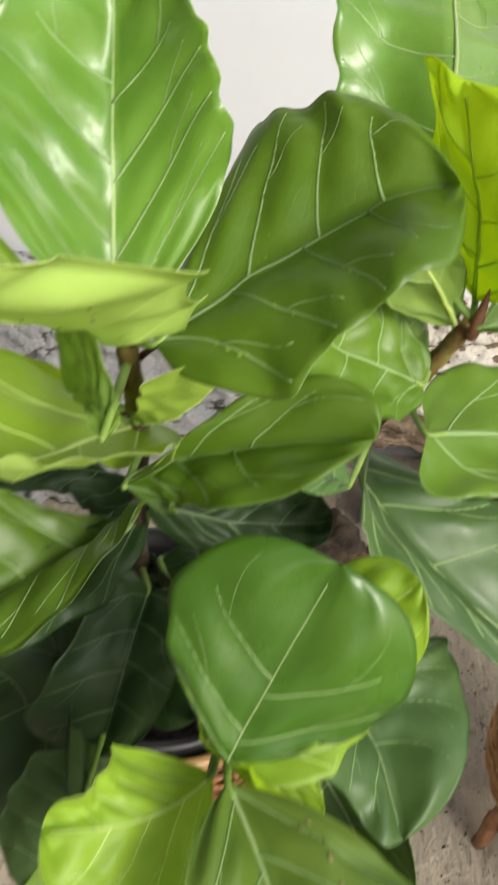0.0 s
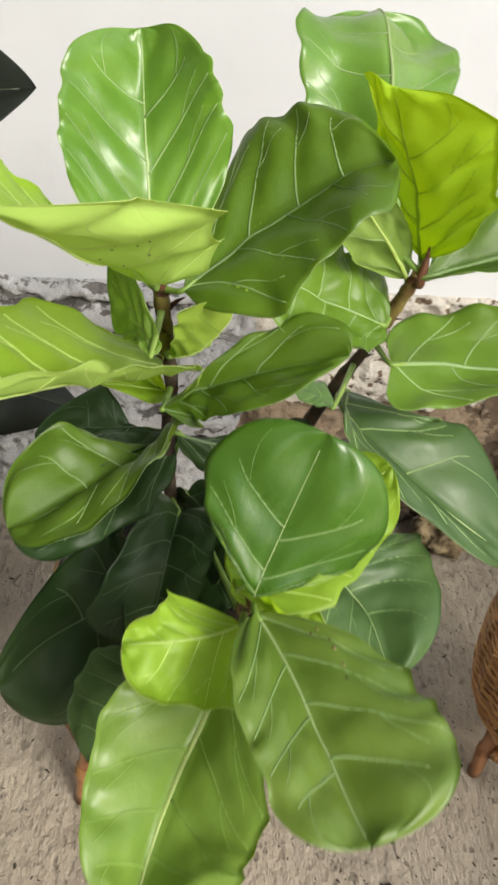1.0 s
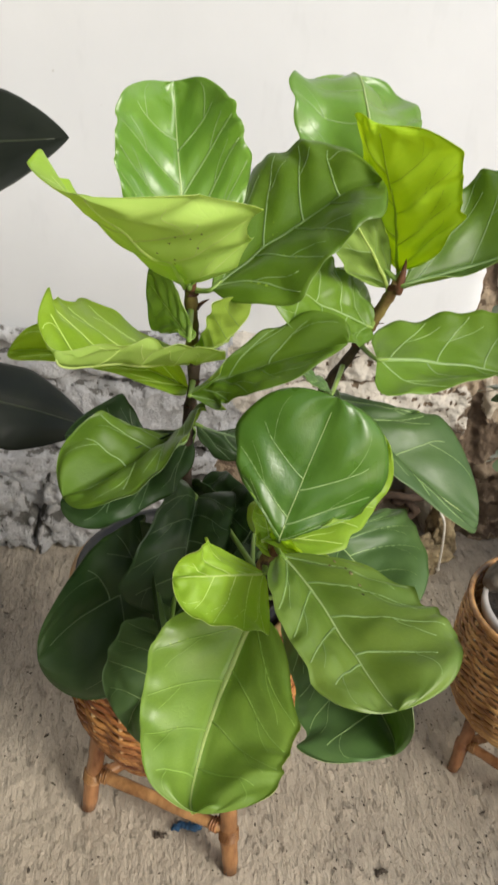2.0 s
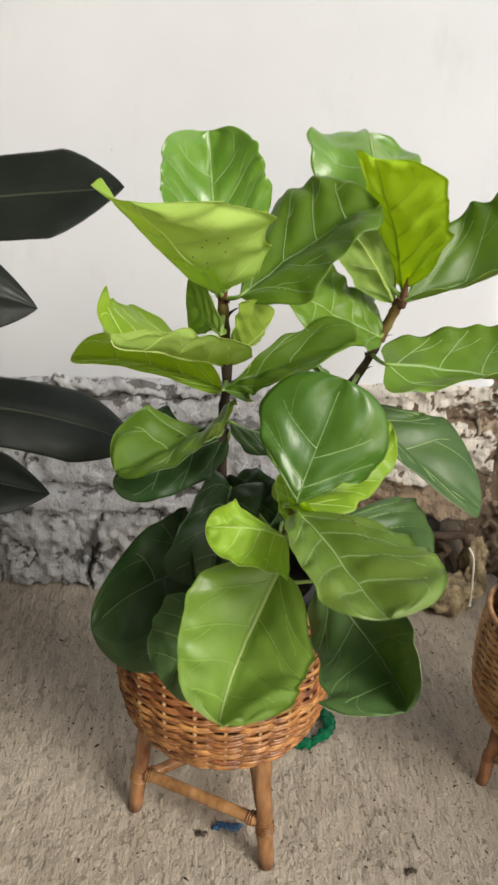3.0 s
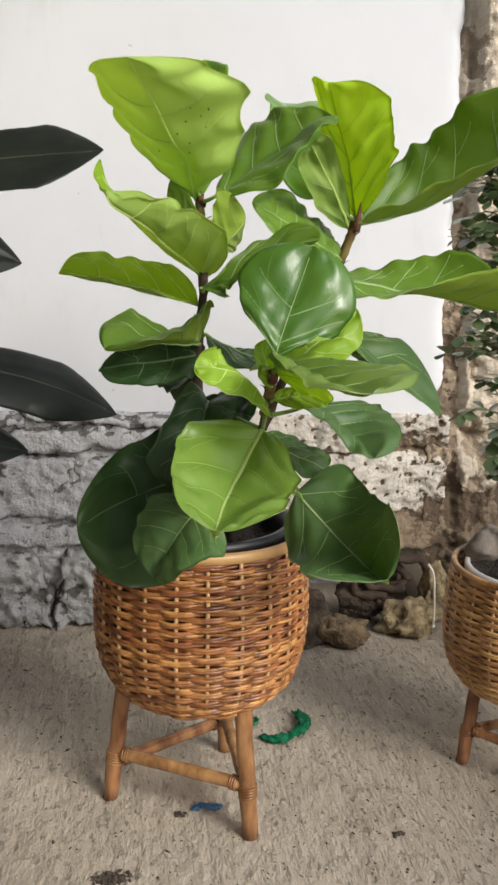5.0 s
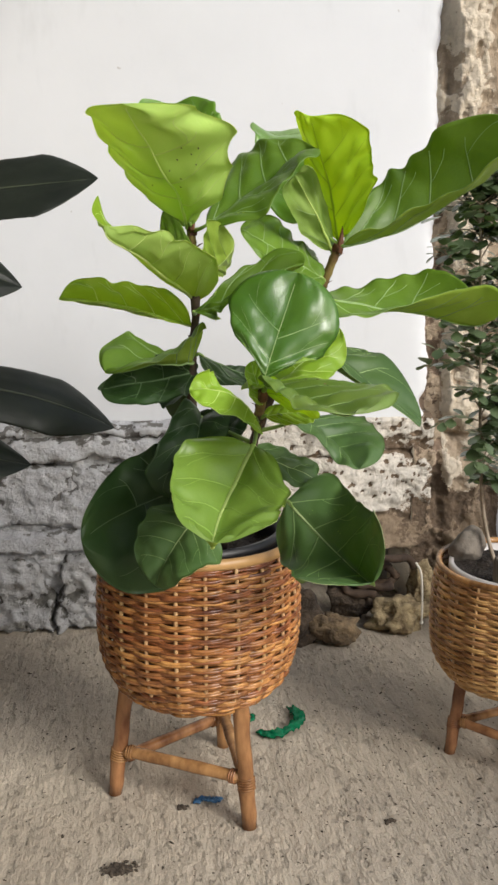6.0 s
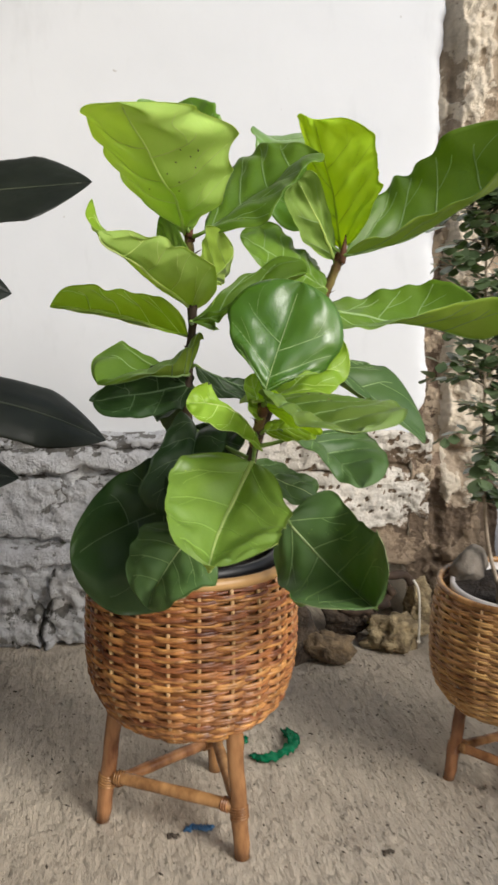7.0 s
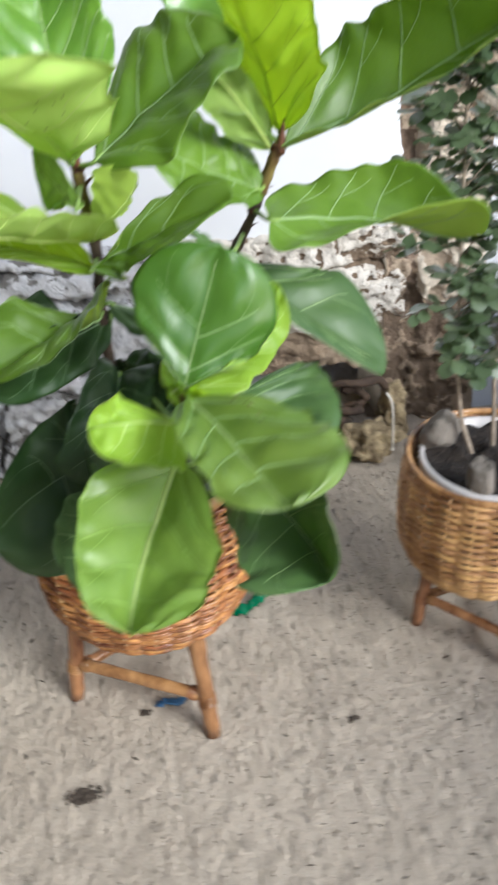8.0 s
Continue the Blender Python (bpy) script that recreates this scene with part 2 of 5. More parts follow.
def concrete():
    m, nt, bs = material("rough_concrete")
    v = coords(nt)
    base = ramp(nt, noise_tex(nt, v, 2.6, 7, 0.62), (0.3, (0.425, 0.362, 0.278)), (0.7, (0.605, 0.525, 0.412)))
    brushed = coords(nt, (1, 0.26, 1), rot=(0, 0, radians(-14)))
    grain = noise_tex(nt, brushed, 66, 9, 0.75)
    grit = noise_tex(nt, v, 240, 4, 0.8)
    lumps = noise_tex(nt, coords(nt, (1, 0.7, 1), rot=(0, 0, radians(-14))), 17, 6, 0.65)
    col = mix(nt, 1.0, base, ramp(nt, grain, (0.36, grey(0.90)), (0.62, grey(1.04))), "MULTIPLY")
    col = mix(nt, 1.0, col, ramp(nt, grit, (0.34, grey(0.90)), (0.58, grey(1.04))), "MULTIPLY")
    pits = ramp(nt, noise_tex(nt, coords(nt, (1, 0.4, 1), rot=(0, 0, radians(-14))), 84, 5, 0.7), (0.58, grey(0)), (0.66, grey(1)))
    where = ramp(nt, noise_tex(nt, v, 6, 4), (0.44, grey(0.03)), (0.72, grey(0.45)))
    col = mix(nt, node(nt, "Math", {0: pits, 1: where}, operation="MULTIPLY").outputs[0], col, (0.085, 0.066, 0.05))
    trowel = noise_tex(nt, coords(nt, (1, 0.18, 1), rot=(0, 0, radians(-16))), 38, 6, 0.62)
    col = mix(nt, 1.0, col, ramp(nt, trowel, (0.34, grey(0.93)), (0.66, grey(1.05))), "MULTIPLY")
    stain = ramp(nt, noise_tex(nt, v, 5.5, 6, 0.68), (0.54, grey(0)), (0.74, grey(0.5)))
    col = mix(nt, stain, col, (0.17, 0.14, 0.11))
    nt.links.new(col, bs.inputs["Base Color"])
    bs.inputs["Roughness"].default_value = 0.82
    grain_height = node(nt, "Math", {0: grain, 1: 0.4}, operation="MULTIPLY").outputs[0]
    h = node(nt, "Math", {0: lumps, 1: 1.8, 2: grain_height}, operation="MULTIPLY_ADD").outputs[0]
    h = node(nt, "Math", {0: grit, 1: 0.15, 2: h}, operation="MULTIPLY_ADD").outputs[0]
    h = node(nt, "Math", {0: pits, 1: -0.4, 2: h}, operation="MULTIPLY_ADD").outputs[0]
    h = node(nt, "Math", {0: trowel, 1: 1.1, 2: h}, operation="MULTIPLY_ADD").outputs[0]
    bump(nt, bs, h, 1.0, 0.013)
    return m


def plaster():
    m, nt, bs = material("white_plaster")
    v = coords(nt)
    base = ramp(nt, noise_tex(nt, v, 1.6, 5, 0.6), (0.3, (0.570, 0.588, 0.612)), (0.7, (0.645, 0.663, 0.688)))
    smudge = ramp(nt, noise_tex(nt, coords(nt, (1, 1, 0.35)), 9, 4, 0.65), (0.58, grey(1.0)), (0.85, grey(0.86)))
    col = mix(nt, 1.0, base, smudge, "MULTIPLY")
    dots = ramp(nt, noise_tex(nt, v, 42, 1), (0.80, grey(0)), (0.84, grey(0.6)))
    col = mix(nt, dots, col, (0.3, 0.28, 0.26))
    nt.links.new(col, bs.inputs["Base Color"])
    bs.inputs["Roughness"].default_value = 0.75
    bump(nt, bs, noise_tex(nt, v, 9, 4, 0.55), 0.18, 0.006)
    return m


def rough_wall(name, paint, bare, cover, scale=26):
    """Old masonry with flaking limewash: paint holds on the faces, bare mortar shows where the surface has broken away (attribute "broken")."""
    m, nt, bs = material(name)
    v = coords(nt)
    n1, n2 = noise_tex(nt, v, scale, 7, 0.7), noise_tex(nt, v, 120, 4, 0.7)
    broken = node(nt, "Attribute", attribute_name="broken").outputs["Fac"]
    both = node(nt, "Math", {0: n2, 1: 0.25, 2: n1}, operation="MULTIPLY_ADD").outputs[0]
    both = node(nt, "Math", {0: broken, 1: 0.42, 2: both}, operation="MULTIPLY_ADD").outputs[0]
    mask = ramp(nt, both, (cover, grey(1)), (cover + 0.07, grey(0)))
    p = mix(nt, ramp(nt, noise_tex(nt, v, 7, 6, 0.65), (0.3, grey(0)), (0.7, grey(1))), tuple(0.72 * c for c in paint), paint)
    p = mix(nt, ramp(nt, noise_tex(nt, v, 42, 5, 0.7), (0.52, grey(0)), (0.75, grey(0.55))), p, tuple(0.5 * c for c in paint))
    b = mix(nt, ramp(nt, noise_tex(nt, v, 34, 5, 0.7), (0.3, grey(0)), (0.7, grey(1))), tuple(0.52 * c for c in bare), bare)
    nt.links.new(mix(nt, mask, b, p), bs.inputs["Base Color"])
    bs.inputs["Roughness"].default_value = 0.9
    h = node(nt, "Math", {0: n1, 1: 1.3, 2: n2}, operation="MULTIPLY_ADD").outputs[0]
    h = node(nt, "Math", {0: mask, 1: 0.25, 2: h}, operation="MULTIPLY_ADD").outputs[0]
    bump(nt, bs, h, 1.0, 0.010)
    return m


CONCRETE, PLASTER = concrete(), plaster()
WHITEWASH = rough_wall("flaking_whitewash", (0.80, 0.745, 0.65), (0.26, 0.185, 0.12), 0.88)
# limewash greyed for the left footing: the shade there is in the colour
SHADEWASH = rough_wall("shaded_limewash", (0.66, 0.665, 0.68), (0.21, 0.20, 0.185), 0.82, 34)
TAN = rough_wall("bare_tan_masonry", (0.80, 0.70, 0.55), (0.53, 0.42, 0.30), 0.88)
CRUMBLE = rough_wall("crumbling_brown_mortar", (0.56, 0.44, 0.31), (0.27, 0.19, 0.13), 0.66)
# lowest course: dark patches put the shade of its pits into the limewash
PITWASH = rough_wall("pit_shaded_limewash", (0.62, 0.615, 0.61), (0.21, 0.20, 0.18), 0.82, 48)
BANDM = rough_wall("brown_render", (0.38, 0.285, 0.19), (0.20, 0.14, 0.09), 0.72)


# ---- building helpers ----
def part(name, bm, mat, parent=None, label="", smooth=True):
    """Links a bmesh as one mesh object under a thing or a part."""
    me = bpy.data.meshes.new(name)
    bm.to_mesh(me)
    bm.free()
    for m in mat if isinstance(mat, (tuple, list)) else (mat,):
        me.materials.append(m)
    if smooth:
        me.polygons.foreach_set("use_smooth", [True] * len(me.polygons))
    ob = new(name, me)
    if parent:
        ob.parent = parent
    if label:
        tagged(ob, label)
    return ob


def thing(name, at=(0, 0, 0), **tags):
    e = new(name)
    e.location = at
    e.empty_display_size = 0.05
    return tagged(e, **tags)


def tube(bm, pts, radii, sides=8, closed=False, flat=1.0, caps=True, up=None):
    """A tube along points. flat: the height of its section over its depth, for closed rings round z."""
    pts = [Vector(p) for p in pts]
    n = len(pts)
    if not hasattr(radii, "__len__"):
        radii = [radii] * n
    rings, ref = [], None
    for i, p in enumerate(pts):
        a, b = pts[(i - 1) % n if closed else max(i - 1, 0)], pts[(i + 1) % n if closed else min(i + 1, n - 1)]
        d = (b - a).normalized()
        if up is not None:
            ref = Vector(up)
        elif ref is None:
            ref = Vector((0, 0, 1)) if abs(d.z) < 0.8 else Vector((1, 0, 0))
        side = d.cross(ref).normalized()
        top = side.cross(d).normalized()
        ref = top
        ring = []
        for k in range(sides):
            w = 2 * math.pi * k / sides
            ring.append(bm.verts.new(p + radii[i] * (math.cos(w) * side + math.sin(w) * flat * top)))
        rings.append(ring)
    for i in range(n if closed else n - 1):
        a, b = rings[i], rings[(i + 1) % n]
        for k in range(sides):
            bm.faces.new((a[k], a[(k + 1) % sides], b[(k + 1) % sides], b[k]))
    if caps and not closed:
        bm.faces.new(list(reversed(rings[0])))
        bm.faces.new(rings[-1])
    return bm


def arc(points, n):
    """A smooth curve (Catmull-Rom) through a few points."""
    p = [Vector(q) for q in points]
    p = [2 * p[0] - p[1]] + p + [2 * p[-1] - p[-2]]
    out = []
    for i in range(1, len(p) - 2):
        for k in range(n):
            t = k / n
            a, b, c, d = p[i - 1:i + 3]
            out.append(0.5 * ((2 * b) + (c - a) * t + (2 * a - 5 * b + 4 * c - d) * t * t + (3 * b - a - 3 * c + d) * t ** 3))
    return out + [p[-2]]


def revolve(bm, profile, n=48, wobble=0.0):
    rings = []
    for r, z in profile:
        rings.append([bm.verts.new((r * math.cos(2 * math.pi * k / n), r * math.sin(2 * math.pi * k / n), z)) for k in range(n)])
    for a, b in zip(rings, rings[1:]):
        for k in range(n):
            bm.faces.new((a[k], a[(k + 1) % n], b[(k + 1) % n], b[k]))
    return rings


def boulder(seed, size, rough=0.3, detail=4, sharp=1.0):
    """A broken stone: an icosphere cut by flat facets and roughened."""
    bm = bmesh.new()
    bmesh.ops.create_icosphere(bm, subdivisions=detail, radius=1.0)
    rng = random.Random(seed)
    cuts = [(Vector((rng.gauss(0, 1), rng.gauss(0, 1), rng.gauss(0, 1))).normalized(), rng.uniform(0.62, 0.9)) for _ in range(9)]
    off = Vector((seed * 3.7, seed * 1.3, 0))
    for v in bm.verts:
        for nrm, d in cuts:
            over = v.co.dot(nrm) - d
            if over > 0:
                v.co -= nrm * over * 0.92 * sharp
        f = 1 + rough * noise.fractal(v.co * 1.6 + off, 0.8, 2.0, 6)
        v.co = Vector((v.co.x * size[0], v.co.y * size[1], v.co.z * size[2])) * f
    return bm


# ---- the setting ----
def sheet(name, fn, nu, nv, mat, back=None, label="", pick=None):
    """A grid surface from fn(i/nu, j/nv); with back, closed to that y as a solid."""
    bm = bmesh.new()
    mark = bm.verts.layers.float.new("broken")
    g = []
    for i in range(nu + 1):
        g.append([])
        for j in range(nv + 1):
            x, y, z, *worn = fn(i / nu, j / nv)
            g[i].append(bm.verts.new((x, y, z)))
            g[i][j][mark] = worn[0] if worn else 0.0
    for i in range(nu):
        for j in range(nv):
            bm.faces.new((g[i][j], g[i + 1][j], g[i + 1][j + 1], g[i][j + 1]))
    if pick:
        for f in bm.faces:
            f.material_index = pick(f.calc_center_median())
    if back is not None:
        edge = [g[i][0] for i in range(nu + 1)] + [g[nu][j] for j in range(1, nv + 1)]
        edge += [g[i][nv] for i in range(nu - 1, -1, -1)] + [g[0][j] for j in range(nv - 1, 0, -1)]
        rear = [bm.verts.new((v.co.x, back, v.co.z)) for v in edge]
        for k in range(len(edge)):
            q = (k + 1) % len(edge)
            bm.faces.new((edge[q], edge[k], rear[k], rear[q]))
        bm.faces.new(rear)
    return tagged(part(name, bm, mat), label, kind="structure")


def fbm(p, octaves=5):
    return noise.fractal(Vector(p), 1.0, 2.0, octaves)


def box(lo, hi, bevel=0.0):
    bm = bmesh.new()
    bmesh.ops.create_cube(bm, size=1.0)
    for v in bm.verts:
        v.co = Vector([(lo[k] + hi[k]) / 2 + v.co[k] * (hi[k] - lo[k]) for k in range(3)])
    if bevel:
        bmesh.ops.bevel(bm, geom=bm.edges[:], offset=bevel, segments=2, affect="EDGES")
    return bm


def ground_point(u, v):
    x, y = (u - 0.5) * 2, (v - 0.5) * 2
    x, y = math.copysign(abs(x) ** 3, x) * 150, math.copysign(abs(y) ** 3, y) * 150
    return (x, y, 0.0)


sheet("floor", ground_point, 60, 60, CONCRETE, label="rough brushed grey concrete floor with dirt specks")

WALL_Y, LOW_Y, LEDGE = 0.775, 0.715, 0.51


def plaster_edge(z):
    return 0.612 + 0.012 * fbm((3.1, 0, z * 5), 4) + 0.006 * fbm((7, 1, z * 22), 4) - 0.020 * math.exp(-((z - 0.535) / 0.03) ** 2)


def upper_wall(u, v):
    z = LEDGE - 0.02 + v * 2.1
    rest = (1 - u) ** 3
    x = plaster_edge(z) - rest * (0.612 + 2.6)
    chipped = math.exp(-rest * 3.2 / (0.010 + 0.006 * fbm((2, 6, z * 9), 3)))
    return (x, WALL_Y + 0.003 * fbm((x * 1.2, 5, z * 1.2), 3) + 0.016 * chipped + 0.004 * chipped * fbm((x * 30, 1, z * 30), 3), z)


sheet("wall_back", upper_wall, 60, 380, PLASTER, WALL_Y + 0.2, "smooth white painted plaster wall above old masonry")


def column_inner(z):
    return 0.655 - 0.022 * min(1, max(0, (z - 0.85) / 0.2)) + 0.018 * fbm((0, 4, z * 5), 4)


def column_face(u, v):
    z, x = v * 2.6, 0.585 + u * 0.225
    n, fine = fbm((x * 13, 2.2, z * 8), 6), fbm((x * 50, 6.1, z * 50), 4)
    inner = column_inner(z)
    block = min(1, max(0, (x - inner) / 0.012))
    course = math.exp(-(((z * 3.1 + 0.25 * fbm((x * 3, 0, z), 2)) % 1 - 0.5) / 0.035) ** 2)
    y = WALL_Y + 0.034 - 0.035 * min(1, max(0, (0.47 - z) / 0.06)) - 0.024 * min(1, max(0, (z - 0.85) / 0.15)) * min(1, max(0, (x - plaster_edge(z) - 0.002) / 0.012)) - (0.030 * n + 0.008 * fine) * min(1, max(0.2, (x - 0.61) / 0.02)) - (0.040 - 0.028 * min(1, max(0, (0.50 - z) / 0.06))) * block + 0.022 * course * block
    return (x, y, z, max(0, 0.5 - 2.2 * n - fine) * 0.8 + 0.7 * course * block)


def column_coat(c):
    if c.z < 0.33 + 0.04 * fbm((c.x * 12, 3, 3), 3):
        return 2
    return 1 if c.x < column_inner(c.z) and c.z < 0.98 + 0.05 * fbm((c.x * 14, 5, 1), 3) else 0


sheet("wall_column", column_face, 64, 560, (TAN, CRUMBLE, BANDM), WALL_Y + 0.2, "bare crumbling stone and mortar column in the wall", column_coat)
tagged(part("wall_right", box((0.81, WALL_Y + 0.012, 0), (2.8, WALL_Y + 0.2, 2.6)), PLASTER, smooth=False), "white plastered wall beside the bare column", kind="structure")


def low_wall(u, v):
    """The old footing under the plaster: rough and broken, with a hollow near the floor at one end."""
    x, z = -1.3 + u * 1.93, v * LEDGE
    n, fine = fbm((x * 6, 1.0, z * 8), 6), fbm((x * 38, 9.0, z * 38), 5)
    side = min(1, max(0, (x - 0.12) / 0.12))
    pit = max(0, fbm((x * 52, 4.0, z * 64), 3) - 0.27) * side * min(1, max(0, (z - 0.27) / 0.02))
    crack = math.exp(-((z - 0.405 - 0.02 * fbm((x * 5, 8, 0), 4)) / 0.004) ** 2) * (0.4 + 0.6 * side)
    y = LOW_Y + 0.030 - 0.024 * n - 0.008 * fine + 0.022 * pit + 0.016 * crack
    line = 0.165 + 0.03 * fbm((x * 7, 3, 0), 4)
    hollow = side * min(1, max(0, (line - z) / 0.035))
    band = side * min(1, max(0, (0.262 + 0.02 * fbm((x * 9, 1, 1), 4) - z) / 0.012))
    top = max(0, (z - LEDGE + 0.018) / 0.018)
    y += 0.015 * side + 0.012 * band + hollow * 0.235 + 0.045 * top * top
    worn = 4.5 * pit + 0.9 * crack + max(0, -1.5 * n) * 0.45 + max(0, x - 0.52) * 4.0 * side + 0.5 * top
    return (x, y, z, min(1.4, worn))


def footing_coat(c):
    if c.x < 0.10 + 0.05 * fbm((2, 2, c.z * 8), 3):
        return 0
    return 2 if c.z < 0.262 + 0.02 * fbm((c.x * 9, 1, 1), 4) else 1


low = sheet("wall_footing", low_wall, 420, 112, (SHADEWASH, WHITEWASH, BANDM), WALL_Y + 0.2, "rough old stone footing, whitewashed and flaking", footing_coat)


def footing_stone(x0, x1, z0, z1, proud, seed):
    """A field stone bedded in the footing: an uneven block with a broken, pitted face."""
    bm = bmesh.new()
    mark = bm.verts.layers.float.new("broken")
    nu, nv = max(8, int((x1 - x0) / 0.0052)), max(6, int((z1 - z0) / 0.0052))
    off = seed * 5.3
    coarse, fine_relief = (0.022, 0.015) if z0 < 0.1 else (0.010, 0.009) if z1 - z0 > 0.1 else (0.005, 0.0035)

    def at(i, j):
        u, v = i / nu, j / nv
        x, z = x0 + u * (x1 - x0), z0 + v * (z1 - z0)
        e = min(u * (x1 - x0), (1 - u) * (x1 - x0), v * (z1 - z0), (1 - v) * (z1 - z0))
        x += 0.030 * fbm((off, 1, z * 9), 5)
        z += 0.022 * fbm((x * 8, off, 2), 5)
        n, fine = fbm((x * 9, off, z * 9), 6), fbm((x * 42, off, z * 42), 5)
        lift = proud * min(1, (e + 0.008 * fine) / 0.011) if e > 0 else 0
        return (x, LOW_Y + 0.036 - lift - coarse * n - fine_relief * fine, max(0.001, z)), max(0, -1.1 * n - 0.6 * fine) + (0.5 if e < 0.006 else 0)

    g = []
    for i in range(nu + 1):
        g.append([])
        for j in range(nv + 1):
            p, worn = at(i, j)
            g[i].append(bm.verts.new(p))
            g[i][j][mark] = worn
    for i in range(nu):
        for j in range(nv):
            bm.faces.new((g[i][j], g[i + 1][j], g[i + 1][j + 1], g[i][j + 1]))
    return bm


COURSES = (
    (0.0, 0.194, 0.036, PITWASH, (0.30, 0.34, 0.20, 0.16, 0.24)),
    (0.197, 0.256, 0.036, SHADEWASH, (0.62, 0.62)),
    (0.259, 0.409, 0.024, SHADEWASH, (0.70, 0.54)),
    (0.412, 0.475, 0.026, SHADEWASH, (0.42, 0.34, 0.48)),
    (0.478, 0.512, 0.022, SHADEWASH, (0.80, 0.44)),
)
for k, (z0, z1, proud, coat, widths) in enumerate(COURSES):
    x = -1.15
    for q, w in enumerate(widths):
        part("stone", footing_stone(x + 0.002, x + w - 0.002, z0, z1, proud, 3 + 7 * k + q), coat, low)
        x += w

# added out of view: blocks skylight from the left, dark to cut bounce
tagged(part("wall_left", box((-0.80, -4.0, 0), (-0.66, LOW_Y - 0.03, 3.0)), STONE, smooth=False), "unseen dark grey side wall added to block skylight", kind="structure")
# an unseen slab overhead, added so that the wall darkens towards the left
tagged(part("ceiling", box((-2.6, -0.75, 1.98), (0.02, WALL_Y - 0.004, 2.1)), PLASTER, smooth=False), "unseen slab added overhead to shade the left of the wall", kind="structure")
# low wall beyond the view, added to keep sun off the right floor
tagged(part("wall_parapet", box((1.02, -2.6, 0), (1.14, WALL_Y + 0.01, 0.52)), PLASTER, smooth=False), "unseen low plastered wall added to shade the floor", kind="structure")

# ---- the rattan planters ----
PROFILE = ((0.098, 0.194), (0.121, 0.203), (0.139, 0.222), (0.151, 0.246), (0.159, 0.275), (0.162, 0.310), (0.162, 0.360), (0.159, 0.410), (0.153, 0.450))


def basket_radius(z):
    return float(np.interp(z, [p[1] for p in PROFILE], [p[0] for p in PROFILE]))


def planter(name, cane, stained, tags, foot_angles, seed):
    """A round rattan basket woven on upright stakes, on three splayed cane legs with lashed stretchers."""
    rng = random.Random(seed)
    root = thing(name, **tags)
    stakes, steps = 22, 8
    body = part("basket_base", box((-0.001,) * 3, (0.001,) * 3), cane, root)
    bm = bmesh.new()
    revolve(bm, ((0.002, 0.190), (0.10, 0.190), (0.102, 0.197), (0.002, 0.197)), 40)
    bm.to_mesh(body.data)
    bm.free()
    for s in range(stakes):
        w = 2 * math.pi * (s + 0.5 + rng.uniform(-0.05, 0.05)) / stakes
        bm = bmesh.new()
        pts = [((basket_radius(z) + 0.0016) * math.cos(w), (basket_radius(z) + 0.0016) * math.sin(w), z) for z in np.linspace(0.194, 0.452, 26).tolist()]
        tube(bm, pts, 0.0033, 6)
        part("stake", bm, STAKE, root)
    rows = 34
    for k in range(rows):
        z = 0.201 + k * (0.446 - 0.201) / (rows - 1)
        n = stakes * steps
        shift, tilt = rng.uniform(0, 6.28), rng.uniform(0.0006, 0.0018)
        for strand in (-1, 1):
            bm = bmesh.new()
            pts, slip = [], rng.uniform(0, 50)
            for i in range(n):
                w = 2 * math.pi * i / n
                bend = math.sin(w * stakes / 2)
                r = basket_radius(z) + (0.0038 if k % 2 else -0.0038) * math.copysign(abs(bend) ** 0.75, bend)
                zz = z + strand * (0.0022 - 0.0005 * abs(bend)) + tilt * math.sin(w + shift) + 0.0011 * noise.noise(Vector((w * 5, k * 3.3, slip)))
                r += 0.0012 * noise.noise(Vector((w * 9, k * 1.7, slip + 4)))
                pts.append((r * math.cos(w), r * math.sin(w), zz))
            tube(bm, pts, [0.00265 + 0.0005 * noise.noise(Vector((i * 0.11, k, slip))) for i in range(n)], 6, closed=True, flat=1.2, up=(0, 0, 1))
            part("weaver", bm, stained if rng.random() < (0.75 if k > 14 else 0.25) else cane, root)
    for z, r, rad, fl in ((0.456, 0.1535, 0.0072 if cane == CANE else 0.0058, 1.25), (0.195, 0.102, 0.006, 1.0)):
        bm = bmesh.new()
        tube(bm, [(r * math.cos(2 * math.pi * i / 96), r * math.sin(2 * math.pi * i / 96), z + 0.001 * math.sin(3 * 2 * math.pi * i / 96)) for i in range(96)], rad, 8, closed=True, flat=fl, up=(0, 0, 1))
        part("rim" if z > 0.3 else "base_ring", bm, RIM if cane == CANE else POLE, root)
    feet = [Vector((fr * math.cos(radians(a)), fr * math.sin(radians(a)), 0)) for a, fr in foot_angles]
    tops = [Vector((f.x * 0.80, f.y * 0.80, 0.232)) for f in feet]
    for f, t in zip(feet, tops):
        bm = bmesh.new()
        pts = [f.lerp(t, q / 10) + Vector((0.0008 * math.sin(q * 1.7), 0.0008 * math.cos(q * 2.1), 0)) for q in range(11)]
        tube(bm, pts, [0.0128 + (0.0012 if q in (3, 8) else 0.0) - 0.0006 * (q == 0) for q in range(11)], 14)
        part("leg", bm, POLE, root)
    at = [f.lerp(t, 0.074 / 0.232) for f, t in zip(feet, tops)]
    for i in range(3):
        a, b = at[i], at[(i + 1) % 3]
        d = (b - a).normalized()
        lift = Vector((0, 0, (0.008, -0.010, 0.002)[i]))
        bm = bmesh.new()
        tube(bm, [a + lift + d * (b - a).length * q / 8 for q in range(9)], [0.0098 + 0.0008 * (q in (3, 6)) for q in range(9)], 12)
        part("stretcher", bm, POLE, root)
